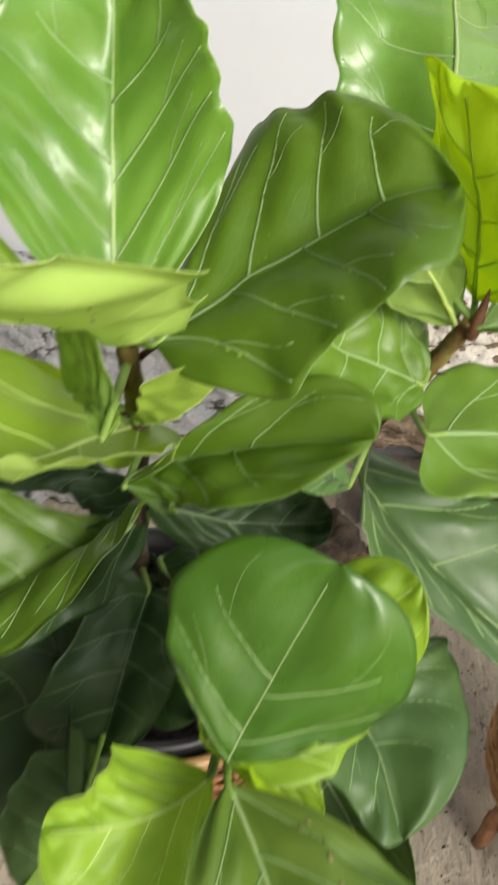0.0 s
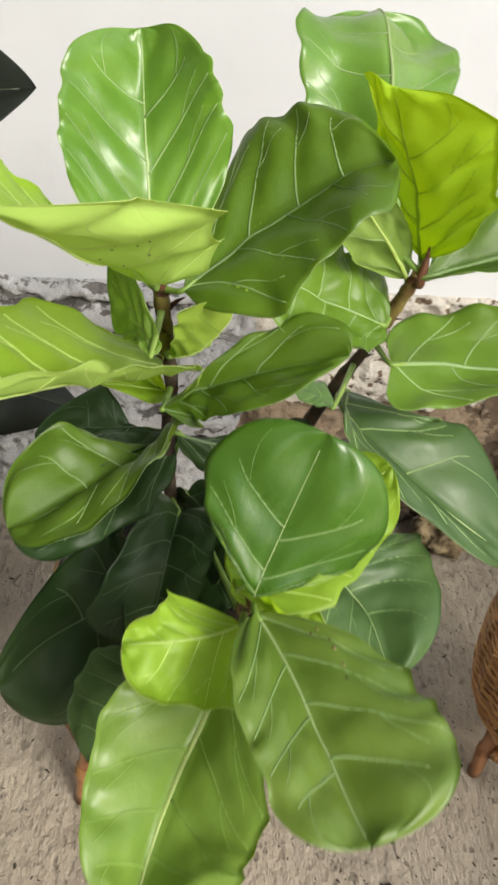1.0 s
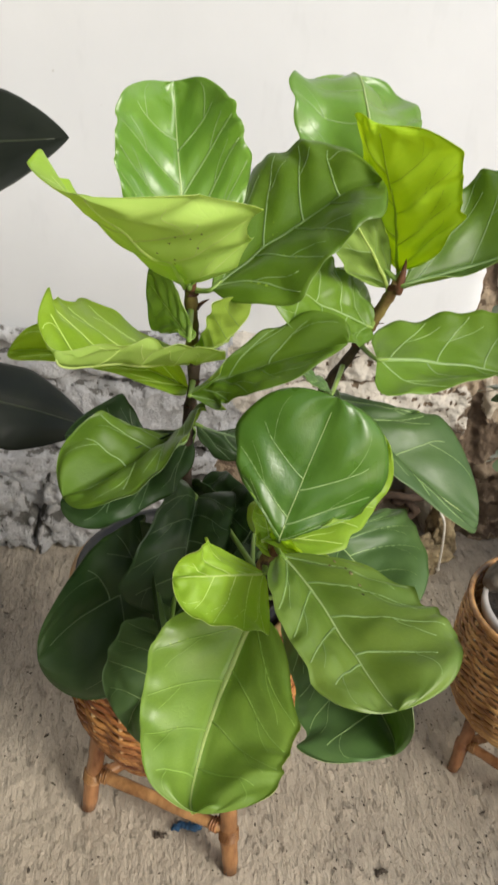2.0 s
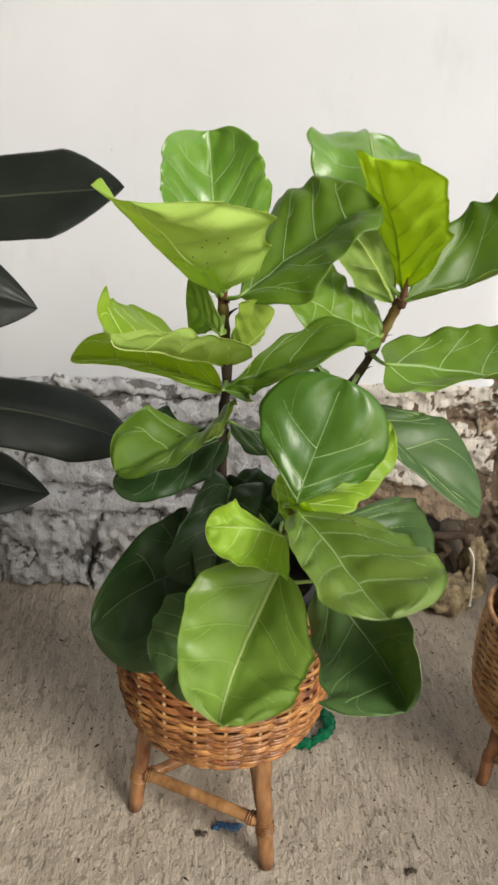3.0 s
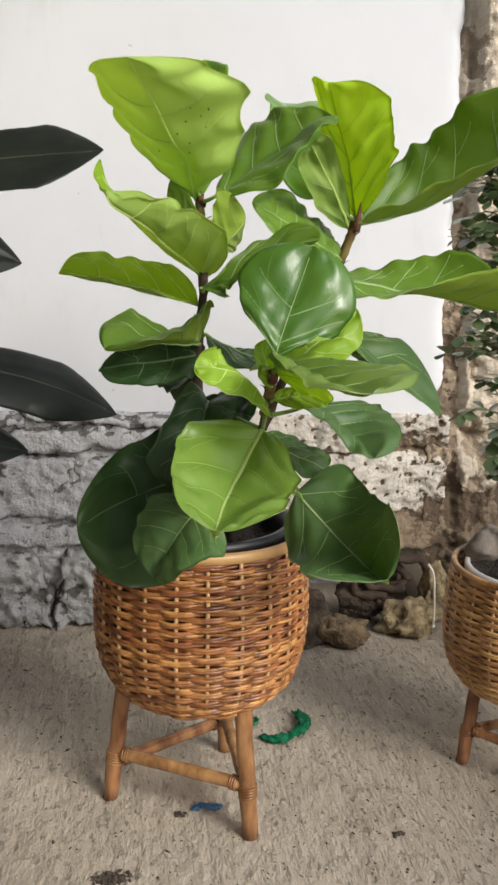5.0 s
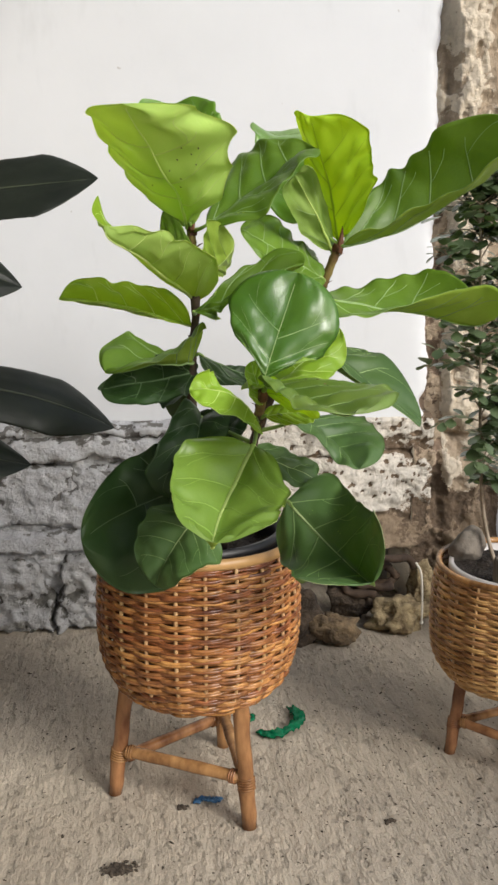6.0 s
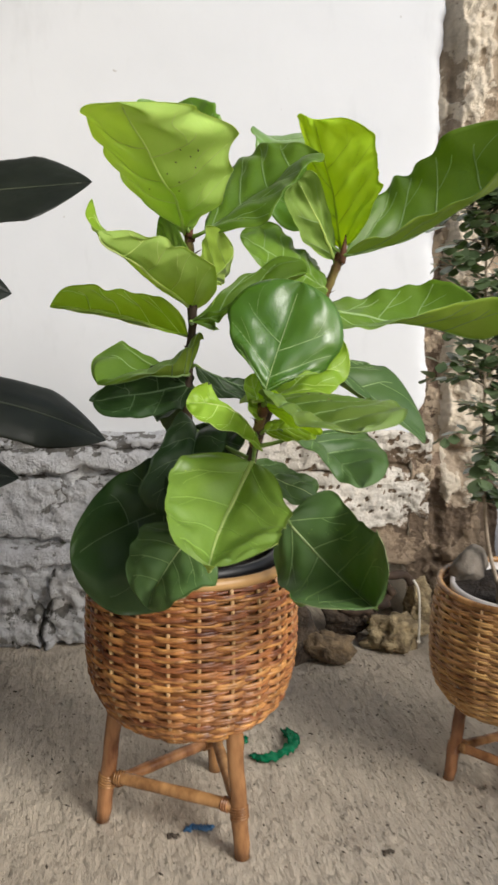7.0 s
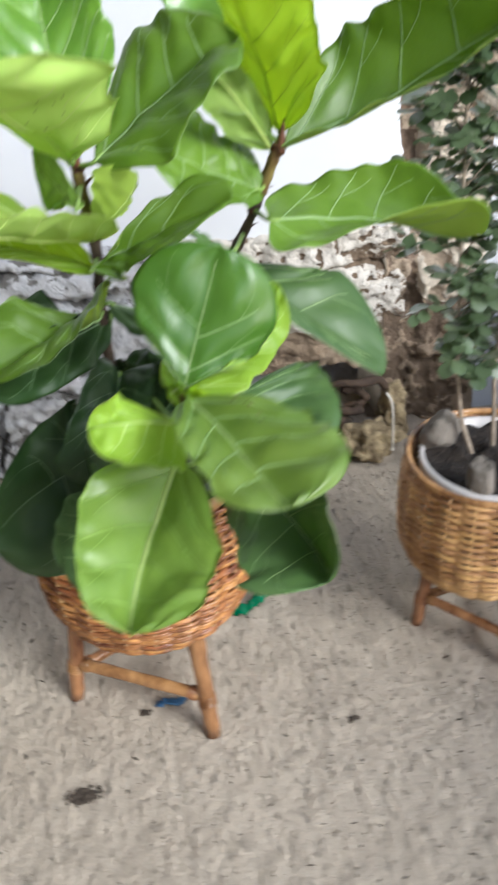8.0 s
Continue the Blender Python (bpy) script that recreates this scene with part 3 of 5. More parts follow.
    for i, p in enumerate(at):
        ends = [(feet[i], tops[i], p + Vector((0, 0, 0.001)), 0.0138, 5, 0.022)]
        for k, near in ((i, 0), ((i + 2) % 3, 1)):
            q0, q1 = at[k], at[(k + 1) % 3]
            d = (q1 - q0).normalized() * (-1 if near else 1)
            lift = Vector((0, 0, (0.008, -0.010, 0.002)[k]))
            ends.append((p, p + d, p + d * 0.022 + lift, 0.0108, 3, 0.012))
        for low_end, high_end, mid, rad, turns, span in ends:
            axis = (high_end - low_end).normalized()
            sx = axis.cross(Vector((0.3, 1, 0.2))).normalized()
            sy = axis.cross(sx)
            bm = bmesh.new()
            pts = []
            for q in range(turns * 14):
                w = 2 * math.pi * q / 14
                pts.append(mid + (rad + 0.0005 * noise.noise(Vector((q * 0.31, i, rad)))) * (math.cos(w) * sx + math.sin(w) * sy) + axis * (span * (q / (turns * 14) - 0.5) + 0.002 * math.sin(w + i)))
            tube(bm, pts, 0.0016, 5)
            part("binding", bm, POLE, root, "split cane lashing")
    return root


main_planter = planter("rattan_planter", CANE, CANE_DARK, dict(label="brown woven rattan basket planter on three cane legs", category="planter", group="rattan planters"),
                       ((-60.5, 0.141), (181.0, 0.147), (67.6, 0.135)), 1)
main_planter.location = (-0.004, 0.045, 0)
side_planter = planter("rattan_planter", CANE_PALE, CANE_PALE, dict(label="smaller honey-coloured woven rattan planter with a white pot", category="planter", group="rattan planters"),
                       ((164.0, 0.112), (284.0, 0.125), (44.0, 0.125)), 2)
side_planter.location, side_planter.scale = (0.553, 0.070, 0), (0.87, 0.87, 0.815)


def pot(name, at, r, z0, z1, mat, lip, tags, soil_z):
    root = thing(name, at, **tags)
    bm = bmesh.new()
    revolve(bm, ((0.002, z0), (r * 0.8, z0), (r * 0.97, z1 - 0.02), (r + lip, z1 - 0.016), (r + lip, z1), (r - 0.004, z1), (r * 0.95, z1 - 0.03), (r * 0.8, z0 + 0.01), (0.002, z0 + 0.01)), 56)
    part("pot_body", bm, mat, root)
    bm = bmesh.new()
    n, rings = 40, []
    for i in range(14):
        rr = r * 0.968 * (i + 0.001) / 13
        rings.append([bm.verts.new((rr * math.cos(6.2832 * k / n), rr * math.sin(6.2832 * k / n), soil_z + 0.016 * fbm((rr * 30 * math.cos(6.2832 * k / n), rr * 30 * math.sin(6.2832 * k / n), 3), 4))) for k in range(n)])
    for a, b in zip(rings, rings[1:]):
        for k in range(n):
            bm.faces.new((a[k], b[k], b[(k + 1) % n], a[(k + 1) % n]))
    part("soil", bm, SOIL, root)
    return root


pot("nursery_pot", (-0.010, 0.045, 0), 0.141, 0.200, 0.474, BLACK, 0.004, dict(label="black plastic nursery pot set inside the rattan basket", category="pot"), 0.435)
pot("white_pot", (0.553, 0.070, 0), 0.112, 0.156, 0.372, WHITE_POT, 0.004, dict(label="white plastic pot with dark soil inside the rattan basket", category="pot"), 0.364)


# ---- the fiddle-leaf fig ----
def leaf(plant, kind, b, m, t, l1, r1, l2, r2, cup=0.0, wave=0.004, thick=0.0005, veins=4, flip=False, petiole=None, seed=0, label="", nu=54, nv=12, quilt=0.0046, edge=0.045, lobe=0.5, tip=0.4, curl=(0.0, 0.0), blunt=2.4, rib_width=1.0, scars=(), notch=None):
    """A leaf by its base b, middle of the midrib m and tip t, and the reach of its two sides low down (l1, r1) and at its widest (l2, r2).
    cup: how far the sides bulge between midrib and edge; wave: the edge's ruffle; edge: how far it is drawn in between the vein ends;
    lobe: the fullness at the base; curl: how far the margin of each side rolls; blunt: how square the far end is;
    scars: brown marks, each by its place along and across the leaf and its size;
    notch: a deep bay in the margin, by its side, place along the leaf, width and depth."""
    b, m, t, l1, r1, l2, r2 = (Vector(q) - plant.location for q in (b, m, t, l1, r1, l2, r2))
    ctrl = 2 * m - 0.5 * (b + t)

    def rib(u):
        return (1 - u) ** 2 * b + 2 * u * (1 - u) * ctrl + u * u * t

    reach = {-1: (l1 - rib(0.3), l2 - rib(0.72)), 1: (r1 - rib(0.3), r2 - rib(0.72))}
    axis = (t - b).normalized()
    facing = axis.cross(reach[-1][1] - reach[1][1]).normalized()
    turn = -1 if (facing.z < 0) != flip else 1
    normal = facing * turn
    ph, size = seed * 2.37, (t - b).length
    first, spacing = 0.03, 0.86 / veins

    def rise(a, u0):
        return (0.34 - 0.12 * u0) * a ** 1.35

    def fullness(u):
        if u < 0.3:
            k = (0.3 - u) / 0.3
            return lobe * math.sqrt(max(0, 1 - k ** 4)) + (1 - lobe) * (1 - k)
        return max(0, 1 - max(0, (u - 0.72) / 0.28) ** (blunt if tip < 0.8 else 1.4)) ** tip

    n0 = int(nu * 0.6)
    us = [0.72 * i / n0 for i in range(n0)] + [0.72 + 0.28 * math.sin(math.pi / 2 * i / (nu - n0)) for i in range(nu - n0 + 1)]
    drawn = 0.03 if tip < 0.8 else 0.0
    ribs, fulls = [rib(u) - (t - b) * (drawn * max(0, (u - 0.8) / 0.2) ** 2) for u in us], [fullness(u) for u in us]
    side_of = {}
    for sgn, (low_s, top_s) in reach.items():
        line = []
        for u, full, mid in zip(us, fulls, ribs):
            s = min(1.2, max(-0.4, (u - 0.3) / 0.42))
            ends = min(1, 7 * u) * min(1, 3.5 * (1 - u))
            bay = abs(math.sin(math.pi * ((u - 0.30 - first) / spacing + 0.12 * sgn)))
            jag = edge * ends * (0.35 - 0.75 * bay + 1.1 * noise.noise(Vector((u * 4.5, ph + 3 * sgn, 0.5))) + 0.8 * noise.noise(Vector((u * 11, ph + 7 * sgn, 2.5))))
            line.append(mid + low_s.lerp(top_s, s) * (full * (1 + jag)))
        side_of[sgn] = line
    # round off the outline about the tip
    if tip < 0.8:
        loop = side_of[-1] + side_of[1][-2::-1]
        near = [i for i in range(1, 2 * nu) if us[min(i, 2 * nu - i)] > 0.84]
        for _ in range(10):
            loop[near[0]:near[-1] + 1] = [0.5 * loop[i] + 0.25 * (loop[i - 1] + loop[i + 1]) for i in near]
        shift = loop[nu] - ribs[nu]
        ribs = [q + shift * max(0, (u - 0.8) / 0.2) ** 2 for q, u in zip(ribs, us)]
        side_of = {-1: loop[:nu + 1], 1: loop[nu:][::-1]}
    if notch:
        side_of[notch[0]] = [q.lerp(r, notch[3] * math.exp(-((u - notch[1]) / notch[2]) ** 2)) for q, r, u in zip(side_of[notch[0]], ribs, us)]
    ups = []
    for i, u in enumerate(us):
        k = max(2, min(i, nu - 3))
        up = (2 * (1 - u) * (ctrl - b) + 2 * u * (t - ctrl)).cross(side_of[-1][k] - side_of[1][k])
        ups.append(up.normalized() * turn if up.length > 1e-9 else normal)
    grown = min(1, size / 0.16)

    def at_row(i, v):
        a, sgn, u, up, full = abs(v), 1 if v > 0 else -1, us[i], ups[i], fulls[i]
        tame = min(1, 1.6 * full)
        q = ribs[i].lerp(side_of[sgn][i], a) + up * (cup * 4 * a * (1 - a) * full)
        ruffle = (0.25 + 1.3 * noise.noise(Vector((u * 2.4, ph, sgn)))) * math.sin(2 * math.pi * ((u - 0.32) / spacing + 0.12 * sgn)) + 2.2 * noise.noise(Vector((u * 5, ph + sgn * 4, 1.5))) + 0.8 * noise.noise(Vector((u * 11, ph - sgn * 5, 4.5)))
        lift = tame * grown * wave * a ** 2.2 * ruffle * min(1, 6 * u)
        lift += tame * curl[0 if sgn < 0 else 1] * a ** 3 * min(1, 3 * u) * (1 + 0.5 * ruffle)
        step = (u - rise(a, u) - first) / spacing + 0.12 * sgn * (1 - a)
        lift += tame * grown * quilt * (abs(math.sin(math.pi * step)) ** 1.4 - 0.5) * min(1, a * 4) * (1 - a ** 3)
        lift -= 0.0009 * math.exp(-(a / 0.07) ** 2) * grown
        plain = 0.25 if kind == "rubber" else 1
        lift += plain * tame * grown * min(1, 5 * u) * (0.006 * noise.noise(Vector((u * 3.2 + ph, v * 2.0, ph))) + 0.0022 * noise.noise(Vector((u * 9 + ph, v * 4.5, ph))))
        return q + up * lift

    vs = [math.copysign(abs(j / nv) ** 0.9, j) for j in range(-nv, nv + 1)]
    mids = [[at_row(i, v) for v in vs] for i in range(nu + 1)]

    def point(u, v):
        i = min(nu - 1, max(0, sum(1 for w in us if w <= u) - 1))
        j = min(2 * nv - 1, max(0, sum(1 for w in vs if w <= v) - 1))
        k, q = (u - us[i]) / (us[i + 1] - us[i]), (v - vs[j]) / (vs[j + 1] - vs[j])
        return mids[i][j].lerp(mids[i + 1][j], k).lerp(mids[i][j + 1].lerp(mids[i + 1][j + 1], k), q)

    # the blade's own normal at each point, so that its two faces keep apart on folded sides too
    across = [[Vector() for _ in vs] for _ in us]
    sense = 0.0
    for i in range(nu + 1):
        for j in range(2 * nv + 1):
            e = mids[min(i + 1, nu)][j] - mids[max(i - 1, 0)][j]
            w = mids[i][min(j + 1, 2 * nv)] - mids[i][max(j - 1, 0)]
            c = e.cross(w)
            across[i][j] = c.normalized() if c.length > 1e-12 else Vector()
            sense += across[i][j].dot(ups[i])
    for i in range(nu + 1):
        for j in range(2 * nv + 1):
            if across[i][j].length < 0.5:
                across[i][j] = across[i - 1][j] if i else normal * (1 if sense > 0 else -1)
    half = math.copysign(thick / 2, sense)
    bm = bmesh.new()
    uvl = bm.loops.layers.uv.new("UVMap")
    top = [[bm.verts.new(mids[i][j] + across[i][j] * half) for j in range(2 * nv + 1)] for i in range(nu + 1)]
    low_ = [[bm.verts.new(mids[i][j] - across[i][j] * half) for j in range(2 * nv + 1)] for i in range(nu + 1)]
    uvs = {}
    for grid in (top, low_):
        for i in range(nu + 1):
            for j in range(2 * nv + 1):
                uvs[grid[i][j]] = (us[i], vs[j])
    flipped = (point(0.5, 0.2) - point(0.5, 0)).cross(point(0.55, 0) - point(0.5, 0)).dot(normal) < 0
    for i in range(nu):
        for j in range(2 * nv):
            for g, mi in ((top, 0), (low_, 1)):
                q = [g[i][j], g[i][j + 1], g[i + 1][j + 1], g[i + 1][j]]
                if (mi == 1) != flipped:
                    q.reverse()
                f = bm.faces.new(q)
                f.material_index = mi
    rim = [(i, 0) for i in range(nu + 1)] + [(nu, j) for j in range(1, 2 * nv + 1)] + [(i, 2 * nv) for i in range(nu - 1, -1, -1)]
    for (i, j), (p, q) in zip(rim, rim[1:]):
        f = bm.faces.new((top[i][j], top[p][q], low_[p][q], low_[i][j]))
        f.material_index = 2
    for f in bm.faces:
        for lp in f.loops:
            lp[uvl].uv = uvs[lp.vert]
    # midrib and side veins, standing out a little on both faces
    vm = {"pale": VEIN_PALE, "rubber": VEIN_RUBBER, "dark": VEIN_SHADED, "young": VEIN_PALE, "bright": VEIN_BRIGHT, "light": VEIN_PALE, "olive": VEIN_MATURE}.get(kind, VEIN)
    sm = VEIN_MATURE if kind in ("mature", "olive", "green", "sage", "glossy", "pale") else VEIN_SIDE if kind == "light" else VEIN_YOUNG if kind == "young" else vm
    blade = part("leaf", bm, (*LEAF[kind], vm), plant, label)
    bm = bmesh.new()
    tube(bm, [point(u, 0) for u in np.linspace(0, 0.95, 26).tolist()], [rib_width * size * (0.0072 * (1 - u) ** 1.3 + 0.0022) + 0.0003 for u in np.linspace(0, 1, 26).tolist()], 6)
    part("midrib", bm, vm, blade)
    if kind != "rubber":
        stout = max(0.65, min(1.1, size / 0.17)) * (0.6 if kind == "bright" else 1)
        for k in range(veins):
            for sgn in (-1, 1):
                u0 = max(0.012, first + spacing * (k - 0.12 * sgn))
                far = 0.93 if k < veins - 1 else 0.72

                def along(a):
                    u = u0 + spacing * 0.12 * sgn * a
                    for _ in range(3):
                        u = u0 + spacing * 0.12 * sgn * a + rise(a, u)
                    return min(0.985, u)

                bm = bmesh.new()
                spread = [max(q / 24 * far, 0.004) for q in range(25)]
                tube(bm, [point(along(a), sgn * a) for a in spread], [(0.0010 - 0.00045 * q / 24) * stout for q in range(25)], 5)
                for start, side in ((0.5, 1),):
                    fork = []
                    for q in range(10):
                        w = q / 9
                        fork.append(point(min(0.98, max(0.01, along(start + 0.26 * w) + side * spacing * 0.48 * w ** 0.8)), sgn * min(0.96, start + 0.26 * w)))
                    tube(bm, fork, [(0.00056 - 0.00012 * q / 9) * stout for q in range(10)], 4)
                part("side_vein", bm, sm, blade)
    for k, (u, v, wide) in enumerate(scars):
        bm = bmesh.new()
        c, up = point(u, v), ups[min(nu, sum(1 for w in us if w <= u))]
        e1 = up.cross(axis).normalized()
        e2 = up.cross(e1)
        rings = [[bm.verts.new(c + up * h + (e1 * math.cos(w) + e2 * 1.5 * math.sin(w)) * (wide * (0.75 + 0.6 * noise.noise(Vector((w * 0.9, k, seed)))) * f)) for w in [6.2832 * q / 10 for q in range(10)]]
                 for h, f in ((-0.00045, 0.85), (0.0, 1.0), (0.00045, 0.85))]
        for a, d in zip(rings, rings[1:]):
            for q in range(10):
                bm.faces.new((a[q], a[(q + 1) % 10], d[(q + 1) % 10], d[q]))
        bm.faces.new(rings[0][::-1])
        bm.faces.new(rings[-1])
        part("scar", bm, SCAR if wide > 0.0015 else SPECK, blade, "dry brown scar")
    if petiole is not None:
        p = Vector(petiole) - plant.location
        bm = bmesh.new()
        tube(bm, arc((p, p.lerp(b, 0.5) + Vector((0, 0, -0.0015)), b, rib(0.05)), 5), [0.0032 - 0.0001 * q for q in range(16)], 8)
        part("petiole", bm, PETIOLE, blade)
    return blade


def trunk(plant, points, r0, r1, mat, rings=0, seed=0):
    pts = [p - plant.location for p in arc(points, 8)]
    n = len(pts)
    rad = [r0 + (r1 - r0) * i / (n - 1) + 0.0012 * noise.noise(Vector((i * 0.9, seed, 0))) + (0.0016 if rings and i % rings == 0 else 0) for i in range(n)]
    bm = bmesh.new()
    tube(bm, [p + 0.0015 * Vector((noise.noise(Vector((i * 0.5, seed, 1))), noise.noise(Vector((i * 0.5, seed, 5))), 0)) for i, p in enumerate(pts)], rad, 12)
    return part("trunk", bm, mat, plant)


fig = thing("fiddle_leaf_fig", (-0.013, 0.045, 0.45), label="fiddle-leaf fig with broad glossy green leaves in a rattan planter", category="plant")

fig_stems = (
    ((-0.020, 0.020, 0.450), (-0.015, -0.030, 0.600), (-0.018, -0.075, 0.740), (-0.014, -0.100, 0.830), (-0.022, -0.140, 0.945)),
    ((0.030, 0.000, 0.450), (0.045, -0.120, 0.560), (0.053, -0.210, 0.660), (0.058, -0.262, 0.738)),
    ((0.030, 0.050, 0.450), (0.080, 0.030, 0.600), (0.130, 0.000, 0.740), (0.170, -0.020, 0.830), (0.197, -0.050, 0.915)),
)
for stem_no, way in enumerate(fig_stems):
    trunk(fig, way, 0.0082, 0.0044, BARK, 5, stem_no)
    bm = bmesh.new()
    young = [Vector(way[-2]).lerp(Vector(way[-1]), 0.3 + 0.7 * q / 12) - fig.location for q in range(13)]
    tube(bm, young, [0.0068 + 0.0009 * (q % 4 == 0) - 0.0001 * q for q in range(13)], 10)
    part("shoot", bm, SHOOT, fig, "young green and brown shoot")
    bm = bmesh.new()
    end = Vector(way[-1]) - fig.location
    tube(bm, arc((end + Vector((0, 0, -0.012)), end + Vector((0.002, -0.004, 0.006)), end + Vector((0.004, -0.004, 0.026))), 4), [0.0052, 0.0056, 0.0053, 0.0048, 0.004, 0.0032, 0.0024, 0.0015, 0.0007], 9)
    part("bud_sheath", bm, SHEATH, fig, "dry brown bud sheath at the shoot tip")


def sheath(stem, f, heading, length, width):
    """A dry pointed bud scale that stands off the stem at a node."""
    way = fig_stems[stem]
    line = arc(way, 8)
    at = f * (len(line) - 1)
    p = line[int(at)].lerp(line[min(len(line) - 1, int(at) + 1)], at % 1) - fig.location
    out = Vector((math.cos(radians(heading)), math.sin(radians(heading)), 0))
    side = out.cross(Vector((0, 0, 1)))
    bm = bmesh.new()
    rows = []
    for i in range(6):
        u = i / 5
        c = p + out * (0.0065 + length * 0.75 * u ** 1.6) + Vector((0, 0, length * (u - 0.35 * u * u)))
        w = width * (1 - u ** 1.5) + 0.0003
        rows.append([bm.verts.new(c + side * (w * q) - out * (0.4 * w * q * q) + out * (0.0012 * noise.noise(Vector((i * 0.9, q, f * 40))))) for q in (-1, -0.5, 0, 0.5, 1)])
    for a, b in zip(rows, rows[1:]):
        for k in range(4):
            bm.faces.new((a[k], a[k + 1], b[k + 1], b[k]))
    bmesh.ops.solidify(bm, geom=bm.faces[:], thickness=0.0008)
    part("bud_sheath", bm, SHEATH, fig, "dry brown bud scale on the stem")


for stem, f, heading, length, width in ((0, 0.99, 190, 0.020, 0.006), (0, 0.96, 300, 0.014, 0.006), (0, 0.92, 20, 0.016, 0.005), (0, 0.87, 250, 0.016, 0.006), (0, 0.80, 200, 0.012, 0.005), (0, 0.72, 320, 0.013, 0.005),
                                        (0, 0.62, 230, 0.012, 0.005), (1, 0.97, 280, 0.013, 0.005), (1, 0.90, 200, 0.012, 0.005), (1, 0.80, 340, 0.012, 0.005), (2, 0.97, 250, 0.020, 0.006), (2, 0.93, 20, 0.018, 0.006),
                                        (2, 0.88, 200, 0.015, 0.005), (2, 0.82, 320, 0.016, 0.005), (2, 0.75, 230, 0.015, 0.005), (2, 0.68, 350, 0.013, 0.005)):
    sheath(stem, f, heading, length, width)

leaf(fig, "young", (-0.026, -0.140, 0.936), (-0.056, -0.230, 0.998), (-0.114, -0.335, 1.064), (-0.105, -0.129, 0.996), (0.015, -0.178, 0.974), (-0.135, -0.181, 1.048), (0.024, -0.261, 1.036), lobe=0.20, blunt=3.14, cup=-0.01, wave=0.006, edge=0.07, notch=(1, 0.88, 0.06, 0.28), quilt=0.0042, veins=4, scars=((0.42, 0.2, 0.0013), (0.5, 0.26, 0.0011), (0.55, 0.12, 0.0012), (0.62, 0.3, 0.0014), (0.66, 0.52, 0.0012), (0.7, 0.6, 0.0015), (0.6, 0.56, 0.0013), (0.72, 0.4, 0.0012), (0.4, -0.35, 0.0012)), seed=1)
leaf(fig, "glossy", (-0.023, -0.154, 0.940), (-0.032, -0.110, 1.023), (-0.039, -0.052, 1.102), (-0.087, -0.155, 1.044), (0.028, -0.122, 1.048), (-0.089, -0.127, 1.083), (0.014, -0.120, 1.093), lobe=0.95, blunt=1.50, petiole=(-0.022, -0.140, 0.945), cup=-0.006, wave=0.004, edge=0.05, quilt=0.005, seed=2)
leaf(fig, "olive", (-0.003, -0.153, 0.939), (0.082, -0.121, 0.998), (0.155, -0.128, 1.039), (0.037, -0.042, 1.022), (0.069, -0.217, 0.958), (0.077, -0.066, 1.055), (0.111, -0.204, 1.009), lobe=0.36, blunt=2.92, petiole=(-0.021, -0.136, 0.933), cup=0.008, wave=0.005, seed=3)
leaf(fig, "young", (-0.011, -0.090, 0.838), (-0.085, -0.225, 0.897), (-0.135, -0.298, 0.934), (-0.118, -0.144, 0.924), (0.010, -0.196, 0.897), (-0.137, -0.227, 0.961), (-0.046, -0.241, 0.928), lobe=0.42, blunt=1.87, cup=-0.003, wave=0.004, edge=0.06, seed=4)
leaf(fig, "light", (-0.014, -0.137, 0.873), (0.015, -0.143, 0.888), (0.041, -0.133, 0.921), (-0.012, -0.162, 0.898), (0.018, -0.117, 0.872), (-0.007, -0.196, 0.937), (0.031, -0.071, 0.875), lobe=0.72, blunt=2.38, petiole=(-0.017, -0.113, 0.866), seed=5)
leaf(fig, "light", (-0.024, -0.205, 0.912), (-0.035, -0.158, 0.912), (-0.062, -0.130, 0.939), (-0.038, -0.176, 0.906), (-0.021, -0.172, 0.914), (-0.052, -0.138, 0.892), (-0.042, -0.152, 0.950), lobe=0.60, blunt=2.36, petiole=(-0.020, -0.128, 0.911), seed=6)
leaf(fig, "young", (-0.018, -0.080, 0.803), (-0.110, -0.046, 0.823), (-0.206, -0.082, 0.842), (-0.070, -0.069, 0.858), (-0.070, -0.098, 0.818), (-0.140, -0.061, 0.868), (-0.147, -0.092, 0.836), lobe=0.78, blunt=2.84, petiole=(-0.016, -0.090, 0.793), cup=0.006, seed=7)
leaf(fig, "olive", (-0.019, -0.146, 0.828), (0.020, -0.126, 0.841), (0.135, -0.153, 0.889), (0.017, -0.127, 0.857), (0.011, -0.156, 0.821), (0.071, -0.117, 0.893), (0.036, -0.181, 0.850), lobe=1.00, blunt=3.47, petiole=(-0.014, -0.098, 0.822), cup=0.006, wave=0.005, seed=8)
leaf(fig, "olive", (-0.020, -0.100, 0.753), (-0.051, -0.139, 0.758), (-0.141, -0.226, 0.754), (-0.088, -0.120, 0.783), (-0.004, -0.138, 0.811), (-0.111, -0.130, 0.794), (-0.054, -0.216, 0.780), lobe=0.54, blunt=3.05, petiole=(-0.017, -0.079, 0.753), cup=0.006, seed=9)
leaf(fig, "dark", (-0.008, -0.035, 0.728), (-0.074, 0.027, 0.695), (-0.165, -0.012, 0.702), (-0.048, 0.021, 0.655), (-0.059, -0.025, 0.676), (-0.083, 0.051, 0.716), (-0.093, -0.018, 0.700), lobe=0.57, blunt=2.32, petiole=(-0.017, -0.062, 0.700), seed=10)
